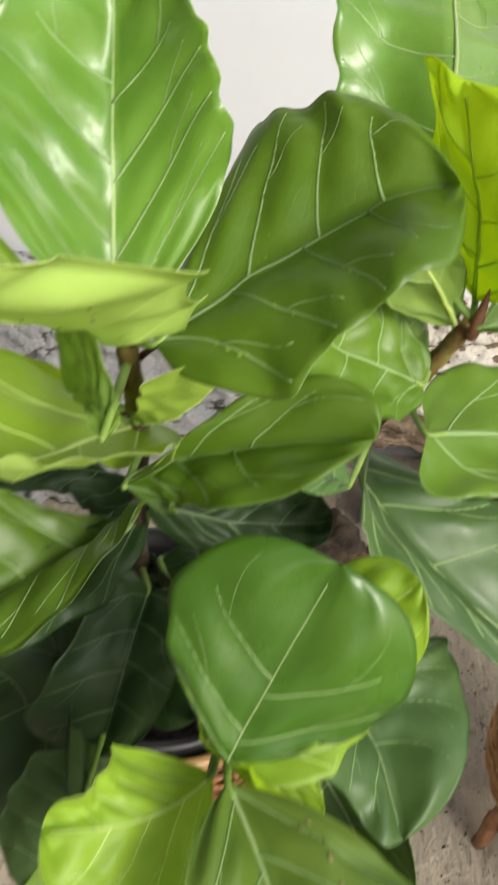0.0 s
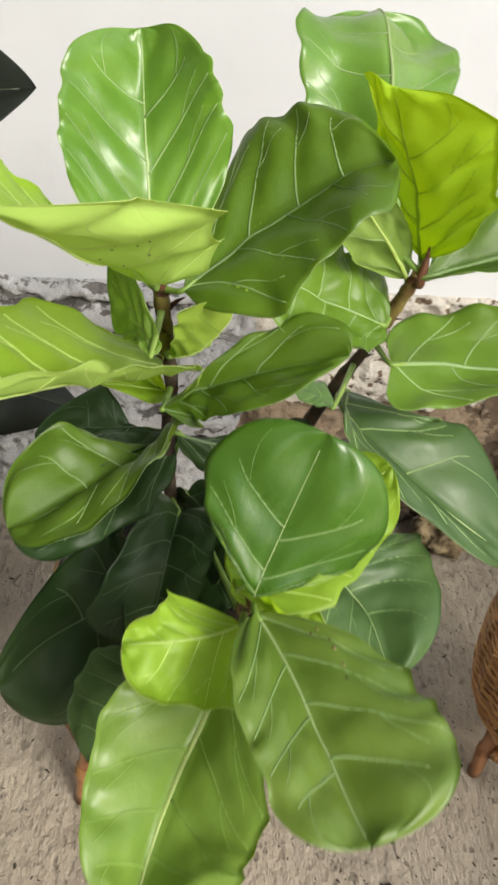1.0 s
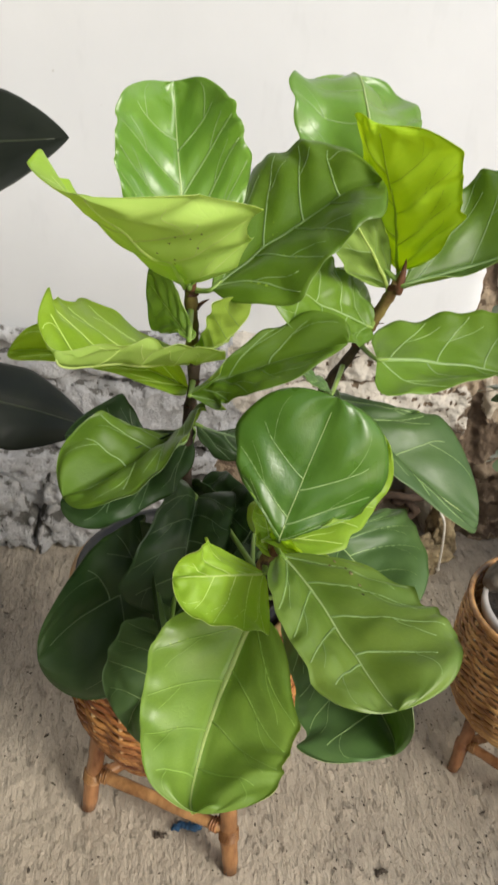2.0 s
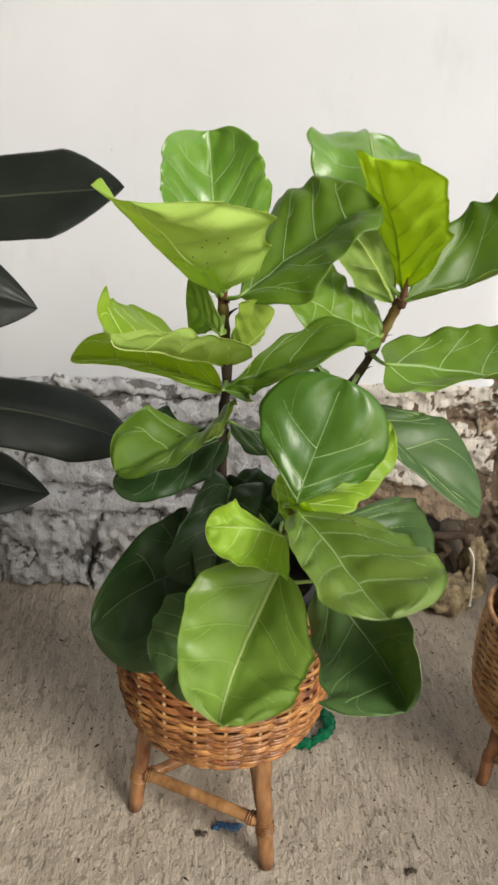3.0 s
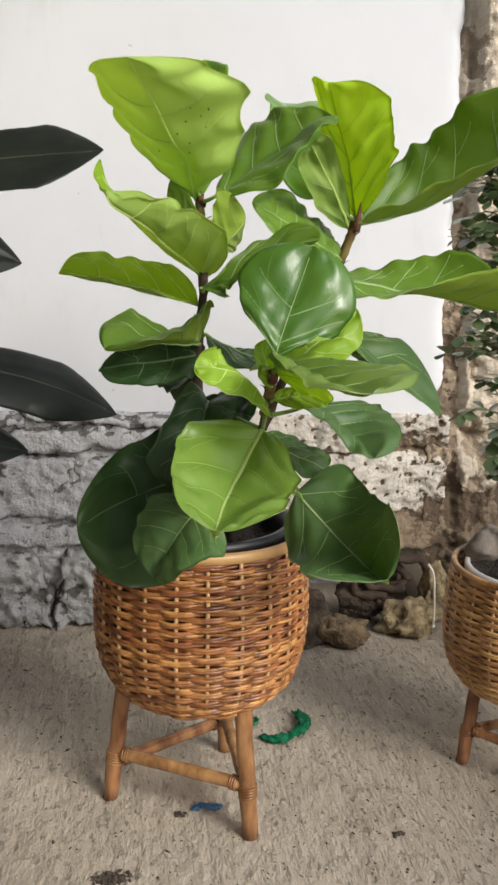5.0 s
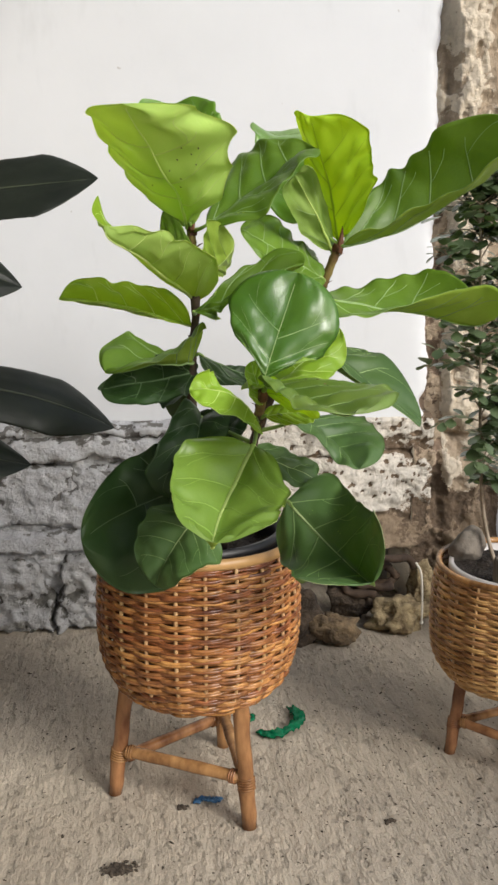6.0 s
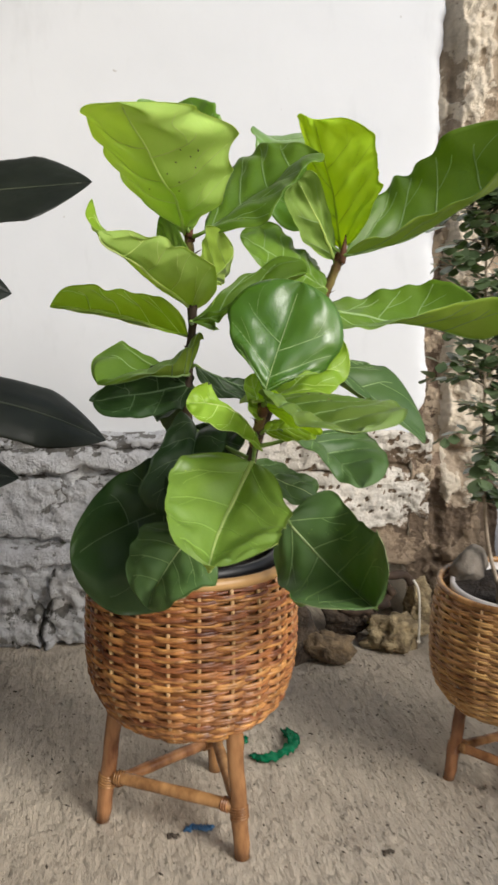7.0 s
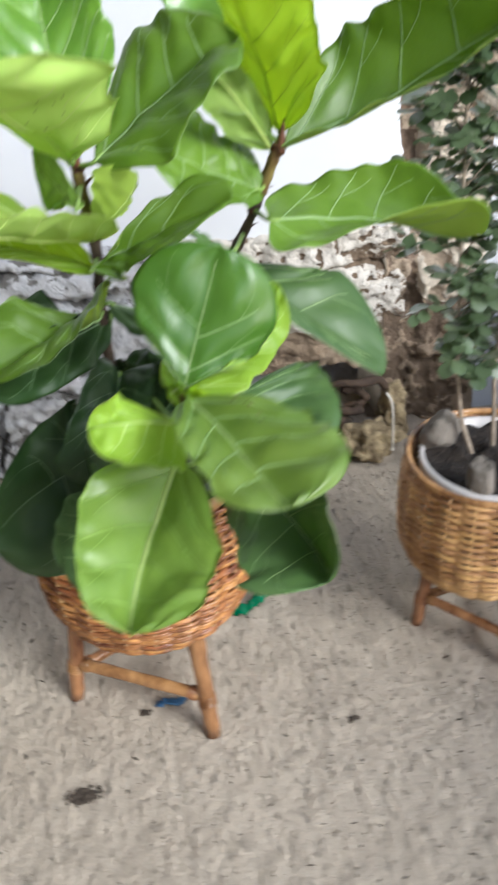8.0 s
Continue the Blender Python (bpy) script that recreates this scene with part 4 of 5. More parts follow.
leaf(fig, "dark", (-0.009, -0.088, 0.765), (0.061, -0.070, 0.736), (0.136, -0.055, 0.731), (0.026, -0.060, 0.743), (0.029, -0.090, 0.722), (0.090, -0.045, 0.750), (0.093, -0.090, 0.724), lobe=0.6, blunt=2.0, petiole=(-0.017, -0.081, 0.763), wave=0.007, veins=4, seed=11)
leaf(fig, "green", (0.060, -0.285, 0.761), (0.064, -0.281, 0.781), (0.104, -0.251, 0.886), (0.029, -0.268, 0.801), (0.115, -0.289, 0.781), (0.018, -0.246, 0.839), (0.142, -0.280, 0.802), lobe=0.79, blunt=2.53, petiole=(0.058, -0.262, 0.738), cup=0.006, wave=0.003, veins=4, rib_width=0.7, curl=(0, -0.005), quilt=0.0036, seed=12)
leaf(fig, "young", (0.045, -0.267, 0.744), (0.109, -0.214, 0.760), (0.171, -0.188, 0.815), (0.054, -0.177, 0.739), (0.118, -0.285, 0.747), (0.111, -0.164, 0.782), (0.157, -0.231, 0.756), lobe=0.60, blunt=2.54, cup=0.005, seed=13)
leaf(fig, "young", (0.051, -0.260, 0.701), (0.013, -0.317, 0.744), (-0.040, -0.330, 0.752), (-0.009, -0.280, 0.757), (0.044, -0.344, 0.700), (-0.014, -0.316, 0.770), (-0.004, -0.367, 0.734), lobe=0.20, blunt=2.27, petiole=(0.055, -0.233, 0.695), veins=4, cup=-0.006, wave=0.003, seed=14)
leaf(fig, "sage", (0.058, -0.295, 0.750), (0.094, -0.385, 0.744), (0.121, -0.485, 0.744), (0.039, -0.399, 0.773), (0.161, -0.354, 0.763), (0.059, -0.444, 0.758), (0.179, -0.408, 0.762), lobe=0.65, blunt=3.00, petiole=(0.058, -0.262, 0.738), cup=0.006, wave=0.004, veins=4, scars=((0.14, 0.42, 0.0023), (0.18, 0.52, 0.0019), (0.23, 0.46, 0.0023), (0.3, 0.44, 0.0018), (0.38, 0.4, 0.0015), (0.11, 0.55, 0.0017)), seed=15)
leaf(fig, "light", (0.045, -0.274, 0.672), (-0.006, -0.374, 0.613), (-0.022, -0.452, 0.596), (-0.055, -0.331, 0.679), (0.071, -0.394, 0.643), (-0.062, -0.403, 0.645), (0.053, -0.432, 0.633), lobe=0.55, blunt=3.00, petiole=(0.055, -0.226, 0.684), cup=0.005, wave=0.005, veins=4, rib_width=2.2, quilt=0.0042, seed=16)
leaf(fig, "mature", (0.113, -0.119, 0.555), (0.184, -0.177, 0.484), (0.210, -0.295, 0.480), (0.110, -0.142, 0.462), (0.200, -0.141, 0.576), (0.099, -0.265, 0.492), (0.201, -0.263, 0.578), lobe=1.00, blunt=2.5, petiole=(0.043, -0.100, 0.542), cup=0.006, wave=0.007, edge=0.06, veins=4, seed=17)
leaf(fig, "mature", (0.112, -0.195, 0.687), (0.158, -0.181, 0.656), (0.183, -0.259, 0.630), (0.091, -0.260, 0.700), (0.222, -0.114, 0.674), (0.143, -0.245, 0.656), (0.238, -0.172, 0.658), lobe=0.75, blunt=1.51, petiole=(0.054, -0.224, 0.680), cup=0.008, veins=4, seed=18)
leaf(fig, "bright", (0.201, -0.030, 0.919), (0.175, -0.072, 1.000), (0.137, -0.114, 1.083), (0.158, -0.039, 0.994), (0.228, -0.117, 0.997), (0.129, -0.084, 1.065), (0.212, -0.130, 1.055), lobe=0.6, blunt=2.1, petiole=(0.197, -0.050, 0.915), cup=-0.004, wave=0.005, edge=0.07, veins=4, seed=19)
leaf(fig, "olive", (0.201, -0.057, 0.914), (0.335, -0.050, 0.961), (0.467, -0.135, 1.071), (0.273, -0.002, 1.014), (0.268, -0.105, 0.952), (0.320, -0.053, 1.056), (0.364, -0.155, 1.010), lobe=0.75, blunt=2.63, petiole=(0.197, -0.050, 0.915), cup=-0.004, wave=0.006, edge=0.05, curl=(0, 0), seed=20)
leaf(fig, "glossy", (0.159, -0.027, 0.947), (0.164, 0.030, 1.059), (0.161, 0.149, 1.094), (0.088, 0.023, 1.003), (0.224, 0.030, 0.986), (0.080, 0.058, 1.077), (0.234, 0.108, 1.042), lobe=0.60, blunt=1.95, petiole=(0.197, -0.050, 0.915), cup=-0.006, wave=0.004, curl=(0.008, 0.008), seed=21)
leaf(fig, "pale", (0.188, -0.044, 0.906), (0.158, -0.078, 0.955), (0.119, -0.118, 1.007), (0.138, -0.072, 0.930), (0.188, -0.040, 0.945), (0.112, -0.105, 0.966), (0.152, -0.110, 1.002), lobe=0.45, blunt=2.2, petiole=(0.191, -0.044, 0.897), cup=0.003, wave=0.002, veins=2, rib_width=1.3, seed=22)
leaf(fig, "olive", (0.172, -0.060, 0.868), (0.105, -0.080, 0.903), (0.038, -0.100, 0.939), (0.160, -0.034, 0.909), (0.151, -0.097, 0.860), (0.114, -0.036, 0.946), (0.102, -0.124, 0.879), petiole=(0.181, -0.032, 0.864), seed=23)
leaf(fig, "olive", (0.179, -0.077, 0.839), (0.311, -0.051, 0.816), (0.420, -0.109, 0.798), (0.246, -0.000, 0.855), (0.246, -0.107, 0.822), (0.340, -0.034, 0.880), (0.369, -0.121, 0.858), lobe=1.00, blunt=1.7, petiole=(0.171, -0.021, 0.833), cup=-0.003, wave=0.005, edge=0.05, quilt=0.002, seed=24)
leaf(fig, "mature", (0.159, 0.004, 0.760), (0.164, -0.066, 0.758), (0.308, -0.134, 0.656), (0.254, -0.043, 0.748), (0.136, -0.138, 0.807), (0.256, -0.046, 0.759), (0.205, -0.152, 0.740), lobe=0.54, blunt=3.22, petiole=(0.134, -0.002, 0.749), cup=0.006, seed=25)
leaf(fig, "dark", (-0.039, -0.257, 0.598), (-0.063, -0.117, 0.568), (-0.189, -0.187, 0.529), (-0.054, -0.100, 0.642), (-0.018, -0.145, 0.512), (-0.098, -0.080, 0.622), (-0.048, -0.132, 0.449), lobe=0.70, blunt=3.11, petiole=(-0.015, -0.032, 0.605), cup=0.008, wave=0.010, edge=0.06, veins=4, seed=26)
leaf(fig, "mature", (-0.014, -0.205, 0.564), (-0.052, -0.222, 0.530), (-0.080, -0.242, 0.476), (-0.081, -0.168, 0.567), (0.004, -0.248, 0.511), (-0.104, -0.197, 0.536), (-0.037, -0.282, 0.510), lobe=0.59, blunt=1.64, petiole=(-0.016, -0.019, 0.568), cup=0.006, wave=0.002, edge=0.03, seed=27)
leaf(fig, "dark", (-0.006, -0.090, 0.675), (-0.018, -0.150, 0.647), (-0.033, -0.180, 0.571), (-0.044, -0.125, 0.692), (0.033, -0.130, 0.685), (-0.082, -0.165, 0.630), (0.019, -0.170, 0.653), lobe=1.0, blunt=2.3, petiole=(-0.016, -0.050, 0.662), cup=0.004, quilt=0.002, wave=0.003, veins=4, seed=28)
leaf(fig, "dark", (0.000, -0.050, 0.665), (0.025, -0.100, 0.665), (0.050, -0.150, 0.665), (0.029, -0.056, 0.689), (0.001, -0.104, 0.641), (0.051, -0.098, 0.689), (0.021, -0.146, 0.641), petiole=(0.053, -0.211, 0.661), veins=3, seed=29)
leaf(fig, "mature", (0.060, -0.100, 0.630), (0.113, -0.090, 0.602), (0.165, -0.080, 0.575), (0.109, -0.067, 0.625), (0.074, -0.121, 0.601), (0.154, -0.058, 0.602), (0.118, -0.113, 0.578), petiole=(0.050, -0.179, 0.626), veins=3, seed=30)
leaf(fig, "young", (0.062, -0.250, 0.705), (0.090, -0.265, 0.710), (0.119, -0.280, 0.715), (0.075, -0.242, 0.718), (0.083, -0.276, 0.698), (0.098, -0.254, 0.723), (0.107, -0.289, 0.702), petiole=(0.056, -0.237, 0.701), seed=31)
leaf(fig, "young", (0.058, -0.258, 0.720), (0.051, -0.251, 0.747), (0.045, -0.243, 0.774), (0.042, -0.259, 0.732), (0.065, -0.248, 0.741), (0.037, -0.253, 0.755), (0.060, -0.242, 0.764), wave=0.002, seed=32)
leaf(fig, "bright", (0.060, -0.266, 0.738), (0.083, -0.288, 0.736), (0.106, -0.310, 0.733), (0.051, -0.277, 0.760), (0.096, -0.281, 0.713), (0.070, -0.295, 0.758), (0.116, -0.300, 0.711), wave=0.003, seed=33)
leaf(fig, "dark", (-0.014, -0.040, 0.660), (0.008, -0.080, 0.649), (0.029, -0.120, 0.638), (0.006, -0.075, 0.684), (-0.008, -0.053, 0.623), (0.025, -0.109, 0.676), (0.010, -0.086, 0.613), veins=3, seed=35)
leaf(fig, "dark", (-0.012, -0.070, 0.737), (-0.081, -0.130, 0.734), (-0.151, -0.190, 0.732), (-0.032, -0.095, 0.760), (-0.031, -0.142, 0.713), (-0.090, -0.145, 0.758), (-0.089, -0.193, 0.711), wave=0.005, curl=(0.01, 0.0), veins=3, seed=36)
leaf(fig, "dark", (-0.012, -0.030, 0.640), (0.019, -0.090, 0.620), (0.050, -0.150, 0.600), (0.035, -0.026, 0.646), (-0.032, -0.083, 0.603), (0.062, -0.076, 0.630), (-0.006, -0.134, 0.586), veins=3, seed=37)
leaf(fig, "sage", (0.173, -0.025, 0.841), (0.145, -0.045, 0.893), (0.130, -0.030, 0.922), (0.133, -0.045, 0.877), (0.182, -0.013, 0.870), (0.107, -0.048, 0.911), (0.174, -0.004, 0.901), cup=0.005, wave=0.005, veins=4, seed=38)
leaf(fig, "mature", (0.129, -0.100, 0.807), (0.105, -0.125, 0.834), (0.080, -0.150, 0.860), (0.107, -0.153, 0.842), (0.116, -0.077, 0.817), (0.086, -0.175, 0.864), (0.096, -0.097, 0.838), petiole=(0.158, -0.014, 0.803), cup=0.005, veins=3, seed=39)

# ---- the small-leaved shrub in the other planter ----
shrub = thing("small_leaved_shrub", (0.548, 0.070, 0.338), label="slender shrub with small dark rounded leaves in a white pot", category="plant")
rng = random.Random(11)
bm = bmesh.new()
uvl = bm.loops.layers.uv.new("UVMap")


def leaflet(at, way, size):
    """One small rounded leaf, folded a little along its midrib, added to the crown."""
    d = Vector(way).normalized()
    side = d.cross(Vector((0, 0, 1))).normalized()
    n = side.cross(d)
    rows = []
    for i, w in enumerate((0.05, 0.28, 0.43, 0.42, 0.12)):
        c = Vector(at) + d * (size * i / 4) - n * (0.10 * size * (i / 4) ** 2)
        rows.append([bm.verts.new(c - side * size * w + n * size * 0.1 * w), bm.verts.new(c), bm.verts.new(c + side * size * w + n * size * 0.1 * w)])
    for i in range(4):
        for j in range(2):
            f = bm.faces.new((rows[i][j], rows[i][j + 1], rows[i + 1][j + 1], rows[i + 1][j]))
            for lp, (a, b) in zip(f.loops, ((i, j), (i, j + 1), (i + 1, j + 1), (i + 1, j))):
                lp[uvl].uv = (a / 4, b - 1)


base = shrub.location
for way in (((0.538, 0.105, 0.335), (0.505, 0.10, 0.43), (0.486, 0.09, 0.535), (0.474, 0.09, 0.72), (0.466, 0.10, 0.93), (0.460, 0.10, 1.02)),
            ((0.566, 0.10, 0.335), (0.556, 0.095, 0.43), (0.546, 0.09, 0.53), (0.552, 0.11, 0.74), (0.56, 0.12, 1.0), (0.57, 0.12, 1.04))):
    line = arc([Vector(p) - base for p in way], 10)
    stalk = bmesh.new()
    tube(stalk, line, [0.0042 - 0.0028 * i / len(line) for i in range(len(line))], 7)
    part("trunk", stalk, TWIG, shrub)
    for _ in range(120):
        f = rng.uniform(0.28, 1.0)
        at = f * (len(line) - 1)
        p = line[int(at)].lerp(line[min(len(line) - 1, int(at) + 1)], at % 1)
        z = p.z + base.z
        if z < 0.50 or (z < 0.66 and rng.random() < 0.45):
            continue
        a = rng.uniform(0, 6.283)
        reach = rng.uniform(0.03, 0.09) * (0.85 if z < 0.7 else 1.1)
        end = p + Vector((math.cos(a) * reach, math.sin(a) * reach * 0.7, rng.uniform(-0.01, 0.06)))
        bow = p.lerp(end, 0.5) + Vector((0, 0, 0.012))
        stalk = bmesh.new()
        tube(stalk, arc((p, bow, end), 3), [0.0014 - 0.00013 * q for q in range(7)], 4)
        part("twig", stalk, TWIG, shrub)
        for q in range(9):
            f = 0.2 + 0.8 * q / 8
            b = a + rng.uniform(0.3, 1.5) * (1 if q % 2 else -1)
            spot = p.lerp(bow, 2 * f) if f < 0.5 else bow.lerp(end, 2 * f - 1)
            leaflet(spot + Vector((0, 0, 0.002)), (math.cos(b), math.sin(b), rng.uniform(-0.9, 0.7)), rng.uniform(0.016, 0.030))
for spot, way, size in (((0.372, 0.085, 0.962), (-1, 0.1, -0.35), 0.042), ((0.395, 0.085, 0.960), (-0.9, -0.2, -0.2), 0.038), ((0.412, 0.08, 0.932), (-1, -0.2, -0.25), 0.040), ((0.43, 0.08, 0.915), (-0.7, -0.4, -0.3), 0.034)):
    leaflet(Vector(spot) - base, way, size)
tagged(part("foliage", bm, LEAF["shrub"][0], shrub), kind="stuff")

# ---- stones in and by the planters ----
for at, size, seed, mat, label in (
    ((0.484, 0.128, 0.388), (0.034, 0.030, 0.038), 4, STONE, "pale grey stone lying on the pot's soil"),
    ((0.502, -0.004, 0.386), (0.024, 0.024, 0.042), 5, STONE, "brownish stone wedged in the pot's soil"),
    ((0.530, 0.645, 0.036), (0.076, 0.052, 0.046), 7, ROCK, "broken ochre rock on the floor by the wall"),
    ((0.350, 0.597, 0.030), (0.060, 0.045, 0.044), 8, TAN_ROCK, "broken tan-brown rock on the floor by the wall"),
    ((0.255, 0.605, 0.050), (0.070, 0.060, 0.072), 9, BROWN_ROCK, "brown rock in the hollow under the wall"),
    ((0.595, 0.700, 0.070), (0.036, 0.035, 0.070), 10, ROCK, "tan stone standing against the wall"),
    ((0.420, 0.715, 0.060), (0.070, 0.040, 0.055), 12, BROWN_ROCK, "dark rock at the back of the hollow"),
):
    tagged(part("rock", boulder(seed, size, 0.12 if mat == STONE else 0.45 if mat == ROCK else 0.38), mat), label, "rock").location = at

# ---- coil of old hose in the hollow ----
coil = thing("hose_coil", (0.500, 0.705, 0.125), label="dirty brown coil of old hose in the hollow", category="hose")
bm = bmesh.new()
for first, last, wide, lean in ((0.2, 5.2, 0.060, 0.0), (4.6, 8.4, 0.036, 0.02), (2.2, 4.4, 0.085, -0.018)):
    pts = []
    for i in range(40):
        w = first + (last - first) * i / 39
        r = wide * (1 - 0.25 * i / 39) * (1 + 0.35 * noise.noise(Vector((w * 0.8, wide * 90, 0))))
        pts.append((1.2 * r * math.cos(w) - 0.01, -0.012 + lean + 0.020 * noise.noise(Vector((w, wide * 50, 5))), 0.8 * r * math.sin(w) + 0.010 * noise.noise(Vector((w * 1.3, wide * 70, 0))) - 0.4 * abs(lean)))
    tube(bm, pts, [0.0105 + 0.005 * noise.noise(Vector((i * 0.22, wide * 80, 2))) for i in range(40)], 9)
part("hose", bm, ROOT, coil)

cord = thing("cord", (0.56, 0.59, 0.0), label="short white cord hanging by the rocks", category="cord")
bm = bmesh.new()
tube(bm, arc([Vector(p) - Vector((0.56, 0.59, 0)) for p in ((0.545, 0.60, 0.185), (0.556, 0.592, 0.16), (0.562, 0.595, 0.10), (0.566, 0.603, 0.045), (0.567, 0.607, 0.03))], 6), 0.0028, 7)
part("strand", bm, CORD, cord)
bm = bmesh.new()
bmesh.ops.create_icosphere(bm, subdivisions=2, radius=0.005)
part("knot", bm, CORD, cord).location = (0.007, 0.017, 0.03)

# ---- litter on the floor ----
ribbon = thing("green_ribbon", (0.165, 0.225, 0), label="crumpled green plastic ribbon on the concrete", category="ribbon")


def crumpled(points, width, seed, mat, parent, name):
    """A crumpled strip of plastic film lying along a curve."""
    bm = bmesh.new()
    line = arc([Vector(p) for p in points], 10)
    rows = []
    for i, p in enumerate(line):
        d = line[min(i + 1, len(line) - 1)] - line[max(i - 1, 0)]
        s = d.cross(Vector((0, 0, 1))).normalized()
        ends = min(1, 0.35 + 5 * min(i, len(line) - 1 - i) / len(line))
        w = width * ends * (0.8 + 0.5 * noise.noise(Vector((i * 0.35, seed, 0))))
        row = []
        for k in range(9):
            q = k / 4 - 1
            wave = Vector((noise.noise(Vector((i * 0.22, q * 1.6, seed))), noise.noise(Vector((i * 0.22, q * 1.6, seed + 9))), abs(noise.noise(Vector((i * 0.3, q * 1.8, seed + 4)))) * 2.2))
            c = p + s * (w * q) + width * 0.36 * wave + Vector((0, 0, 0.5 * w * (1 - q * q)))
            c.z = max(c.z, 0.002)
            row.append(bm.verts.new(c))
        rows.append(row)
    for a, b in zip(rows, rows[1:]):
        for k in range(8):
            bm.faces.new((a[k], a[k + 1], b[k + 1], b[k]))
    bmesh.ops.solidify(bm, geom=bm.faces[:], thickness=0.0009)
    for v in bm.verts:
        v.co.z = max(v.co.z, 0.0008)
    return part(name, bm, mat, parent)


crumpled(((-0.052, -0.025, 0.002), (-0.02, -0.038, 0.004), (0.012, -0.030, 0.008), (0.034, -0.006, 0.010), (0.036, 0.028, 0.010), (0.024, 0.058, 0.004)), 0.016, 3, GREEN, ribbon, "strip")
crumpled(((-0.058, 0.02, 0.001), (-0.05, 0.035, 0.003), (-0.052, 0.05, 0.001)), 0.006, 8, GREEN, ribbon, "strip")

scrap = thing("blue_scrap", (0.005, -0.004, 0), label="torn scrap of blue plastic under the planter", category="litter")
crumpled(((-0.026, -0.004, 0.002), (-0.01, 0.003, 0.004), (0.008, -0.002, 0.004), (0.024, 0.006, 0.001)), 0.009, 14, BLUE, scrap, "scrap")
for at, spread, count, seed in (((-0.141, -0.154, 0), 0.024, 60, 31), ((-0.038, -0.013, 0), 0.009, 14, 32), ((0.292, -0.092, 0), 0.008, 12, 33)):
    heap = boulder(seed, (spread * 0.8, spread * 0.42, 0.0045), 0.8, 3)
    for k in range(count):
        lump = boulder(seed * 100 + k, (rng.uniform(0.001, 0.0042),) * 3, 0.5, 1)
        reach = spread * math.sqrt(rng.random())
        turn = rng.uniform(0, 6.283)
        bmesh.ops.translate(lump, verts=lump.verts, vec=(1.25 * reach * math.cos(turn), 0.7 * reach * math.sin(turn), 0.0012 + 0.003 * max(0, 1 - reach / spread) * rng.random()))
        me = bpy.data.meshes.new("lump")
        lump.to_mesh(me)
        lump.free()
        heap.from_mesh(me)
        bpy.data.meshes.remove(me)
    for v in heap.verts:
        v.co.z = max(v.co.z, 0.0)
    tagged(part("dirt_clump", heap, DIRT, smooth=False), "dark crumbly clump of dirt on the concrete", "dirt").location = at

crumbs = bmesh.new()
for i in range(1700):
    a, r = rng.uniform(0, 6.283), 0.85 * math.sqrt(rng.random())
    x, y, s = 0.15 + r * math.cos(a), 0.05 + 0.75 * r * math.sin(a), rng.uniform(0.0006, 0.0022) * (1.4 if rng.random() < 0.08 else 1.0)
    if i > 1100:
        x, y, s = 0.44 + rng.gauss(0, 0.15), 0.10 + rng.gauss(0, 0.22), s * 0.75
    if y > 0.66:
        continue
    lie, long = rng.uniform(0, 3.1416), rng.choice((1.0, 1.2, 2.0))
    top = crumbs.verts.new((x, y, s * 0.9))
    ring = []
    for k in range(5):
        along, over = s * long * rng.uniform(0.6, 1.5) * math.cos(k * 1.257), s * rng.uniform(0.5, 1.2) * math.sin(k * 1.257)
        ring.append(crumbs.verts.new((x + along * math.cos(lie) - over * math.sin(lie), y + along * math.sin(lie) + over * math.cos(lie), 0.0002)))
    for k in range(5):
        crumbs.faces.new((top, ring[k], ring[(k + 1) % 5]))
tagged(part("floor_grit", crumbs, DIRT, smooth=False), "dark grit and crumbs scattered on the concrete", "grit", kind="stuff")

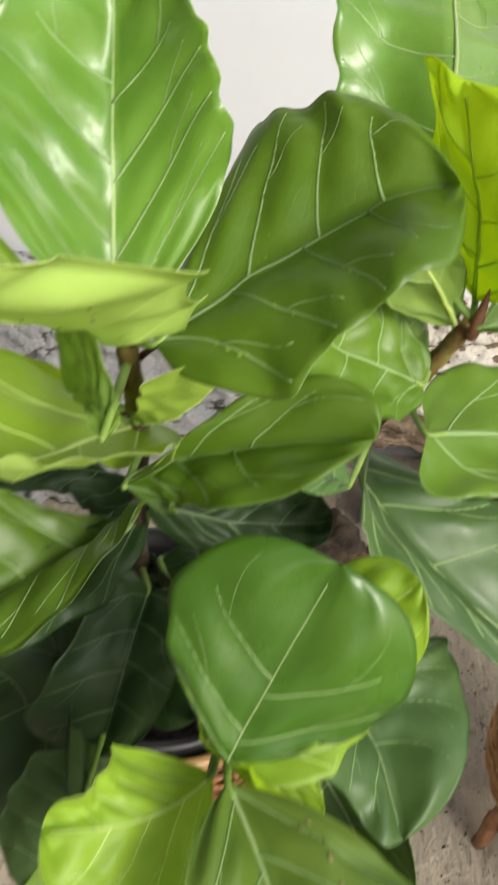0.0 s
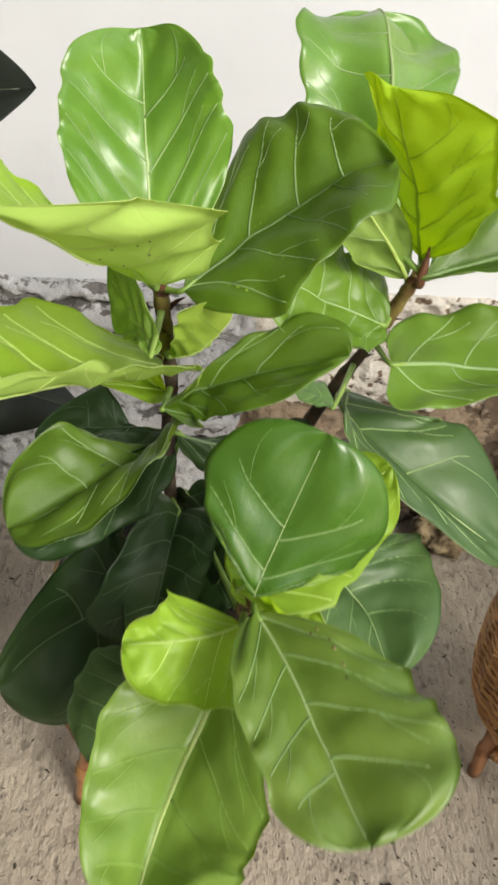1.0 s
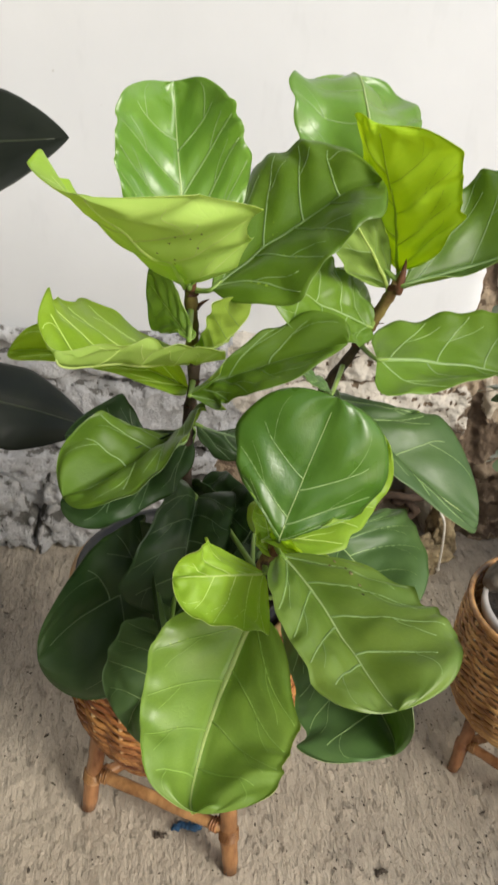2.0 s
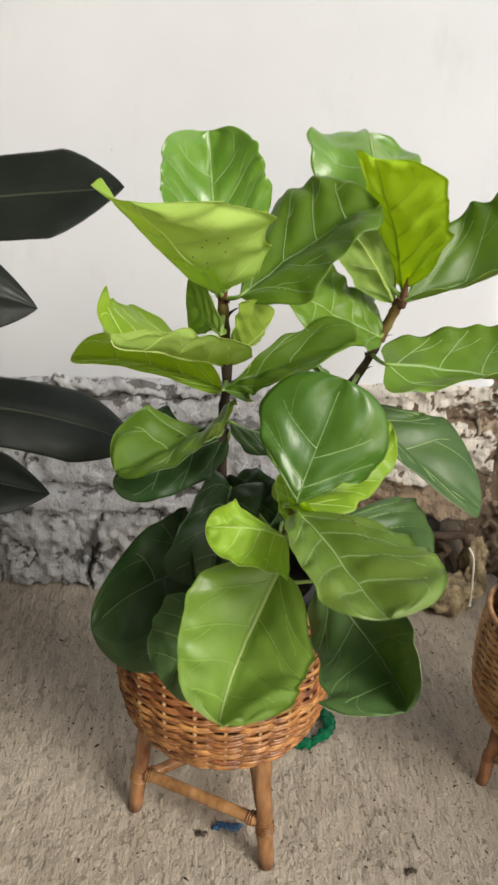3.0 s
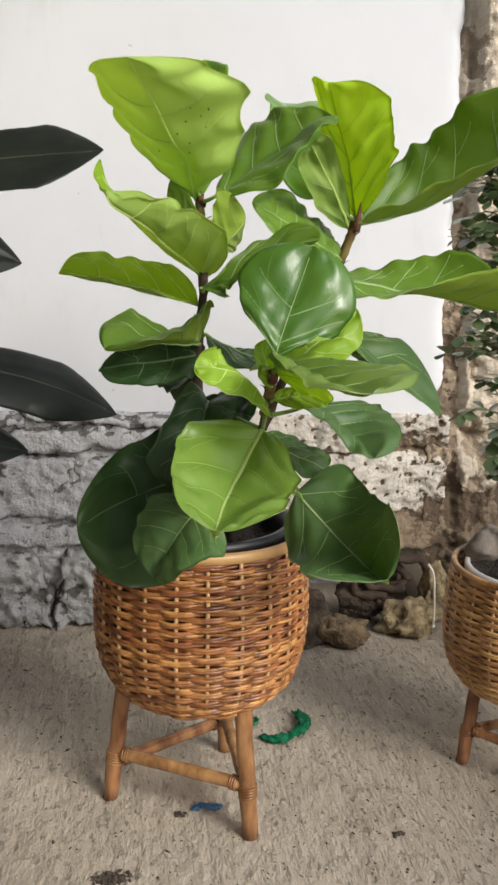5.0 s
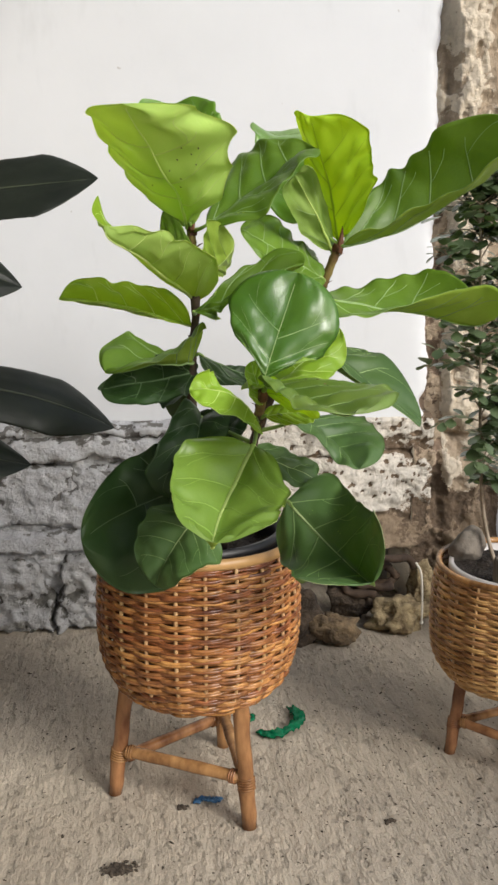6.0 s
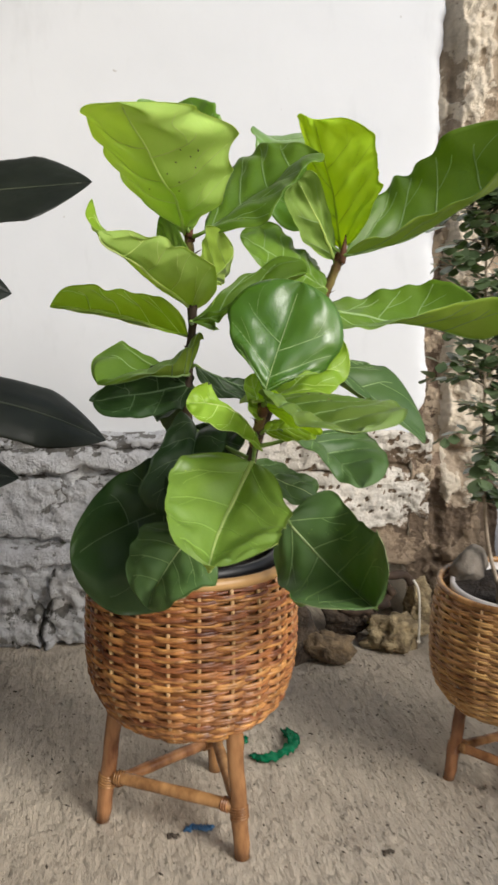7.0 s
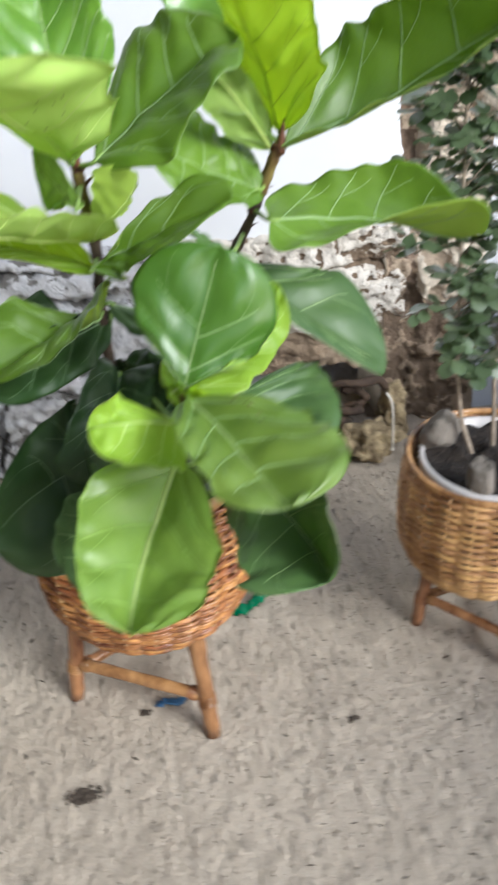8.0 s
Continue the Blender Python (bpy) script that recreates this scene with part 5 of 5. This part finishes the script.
# ---- the rubber plant at the side ----
rubber = thing("rubber_plant", (-0.52, 0.16, 0), label="rubber plant with large dark glossy leaves", category="plant")
trunk(rubber, ((-0.52, 0.16, 0.25), (-0.515, 0.155, 0.6), (-0.505, 0.15, 0.9), (-0.50, 0.15, 1.2)), 0.012, 0.007, BARK, 6, 9)
for b, m, t, half in (
    ((-0.45, 0.13, 0.975), (-0.30, 0.11, 0.998), (-0.148, 0.101, 1.014), (0.004, 0.062, 0.057)),
    ((-0.47, 0.14, 0.690), (-0.30, 0.14, 0.680), (-0.137, 0.185, 0.607), (0.012, 0.05, 0.045)),
    ((-0.50, 0.06, 0.90), (-0.40, 0.08, 0.895), (-0.270, 0.10, 0.850), (0.0, 0.042, 0.055)),
    ((-0.50, 0.12, 0.60), (-0.40, 0.11, 0.59), (-0.270, 0.10, 0.566), (0.0, 0.05, 0.036)),
    # the leaves from here on are unseen, added to shade the wall behind
    ((-0.50, 0.10, 0.78), (-0.46, -0.02, 0.82), (-0.44, -0.13, 0.80), (0.045, 0.01, 0.01)),
    ((-0.50, 0.20, 0.95), (-0.45, 0.30, 1.00), (-0.41, 0.41, 0.99), (0.045, -0.01, 0.02)),
    ((-0.51, 0.22, 0.70), (-0.47, 0.33, 0.74), (-0.44, 0.44, 0.71), (0.045, -0.01, 0.02)),
    ((-0.50, 0.10, 1.00), (-0.46, -0.01, 1.06), (-0.42, -0.11, 1.06), (0.045, 0.01, 0.01)),
    ((-0.51, 0.21, 1.10), (-0.48, 0.30, 1.18), (-0.45, 0.38, 1.22), (0.045, -0.01, 0.02)),
    ((-0.50, 0.15, 1.12), (-0.42, 0.10, 1.20), (-0.36, 0.05, 1.27), (0.03, 0.03, -0.03)),
    ((-0.53, 0.18, 0.80), (-0.57, 0.28, 0.85), (-0.60, 0.36, 0.84), (0.04, 0.015, 0.03)),
    ((-0.51, 0.13, 1.05), (-0.56, 0.05, 1.10), (-0.60, -0.03, 1.08), (0.03, -0.03, 0.03)),
    ((-0.52, 0.14, 0.52), (-0.56, 0.02, 0.54), (-0.60, -0.10, 0.49), (0.045, 0.0, 0.02)),
):
    b, m, t, half = Vector(b), Vector(m), Vector(t), Vector(half)
    low_m, top_m = b.lerp(m, 0.6), m.lerp(t, 0.40)
    leaf(rubber, "rubber", b, m, t, low_m + half * 0.82, low_m - half * 0.82, top_m + half * 0.86, top_m - half * 0.86, wave=0.0006, quilt=0.0003, cup=0.004, veins=14, edge=0.0,
         lobe=0.15, tip=0.85, petiole=(-0.512, 0.155, b[2] - 0.02), seed=40)
pot("rubber_pot", (-0.52, 0.16, 0), 0.12, 0.001, 0.27, BLACK, 0.006, dict(label="black plastic pot of the rubber plant", category="pot"), 0.24)
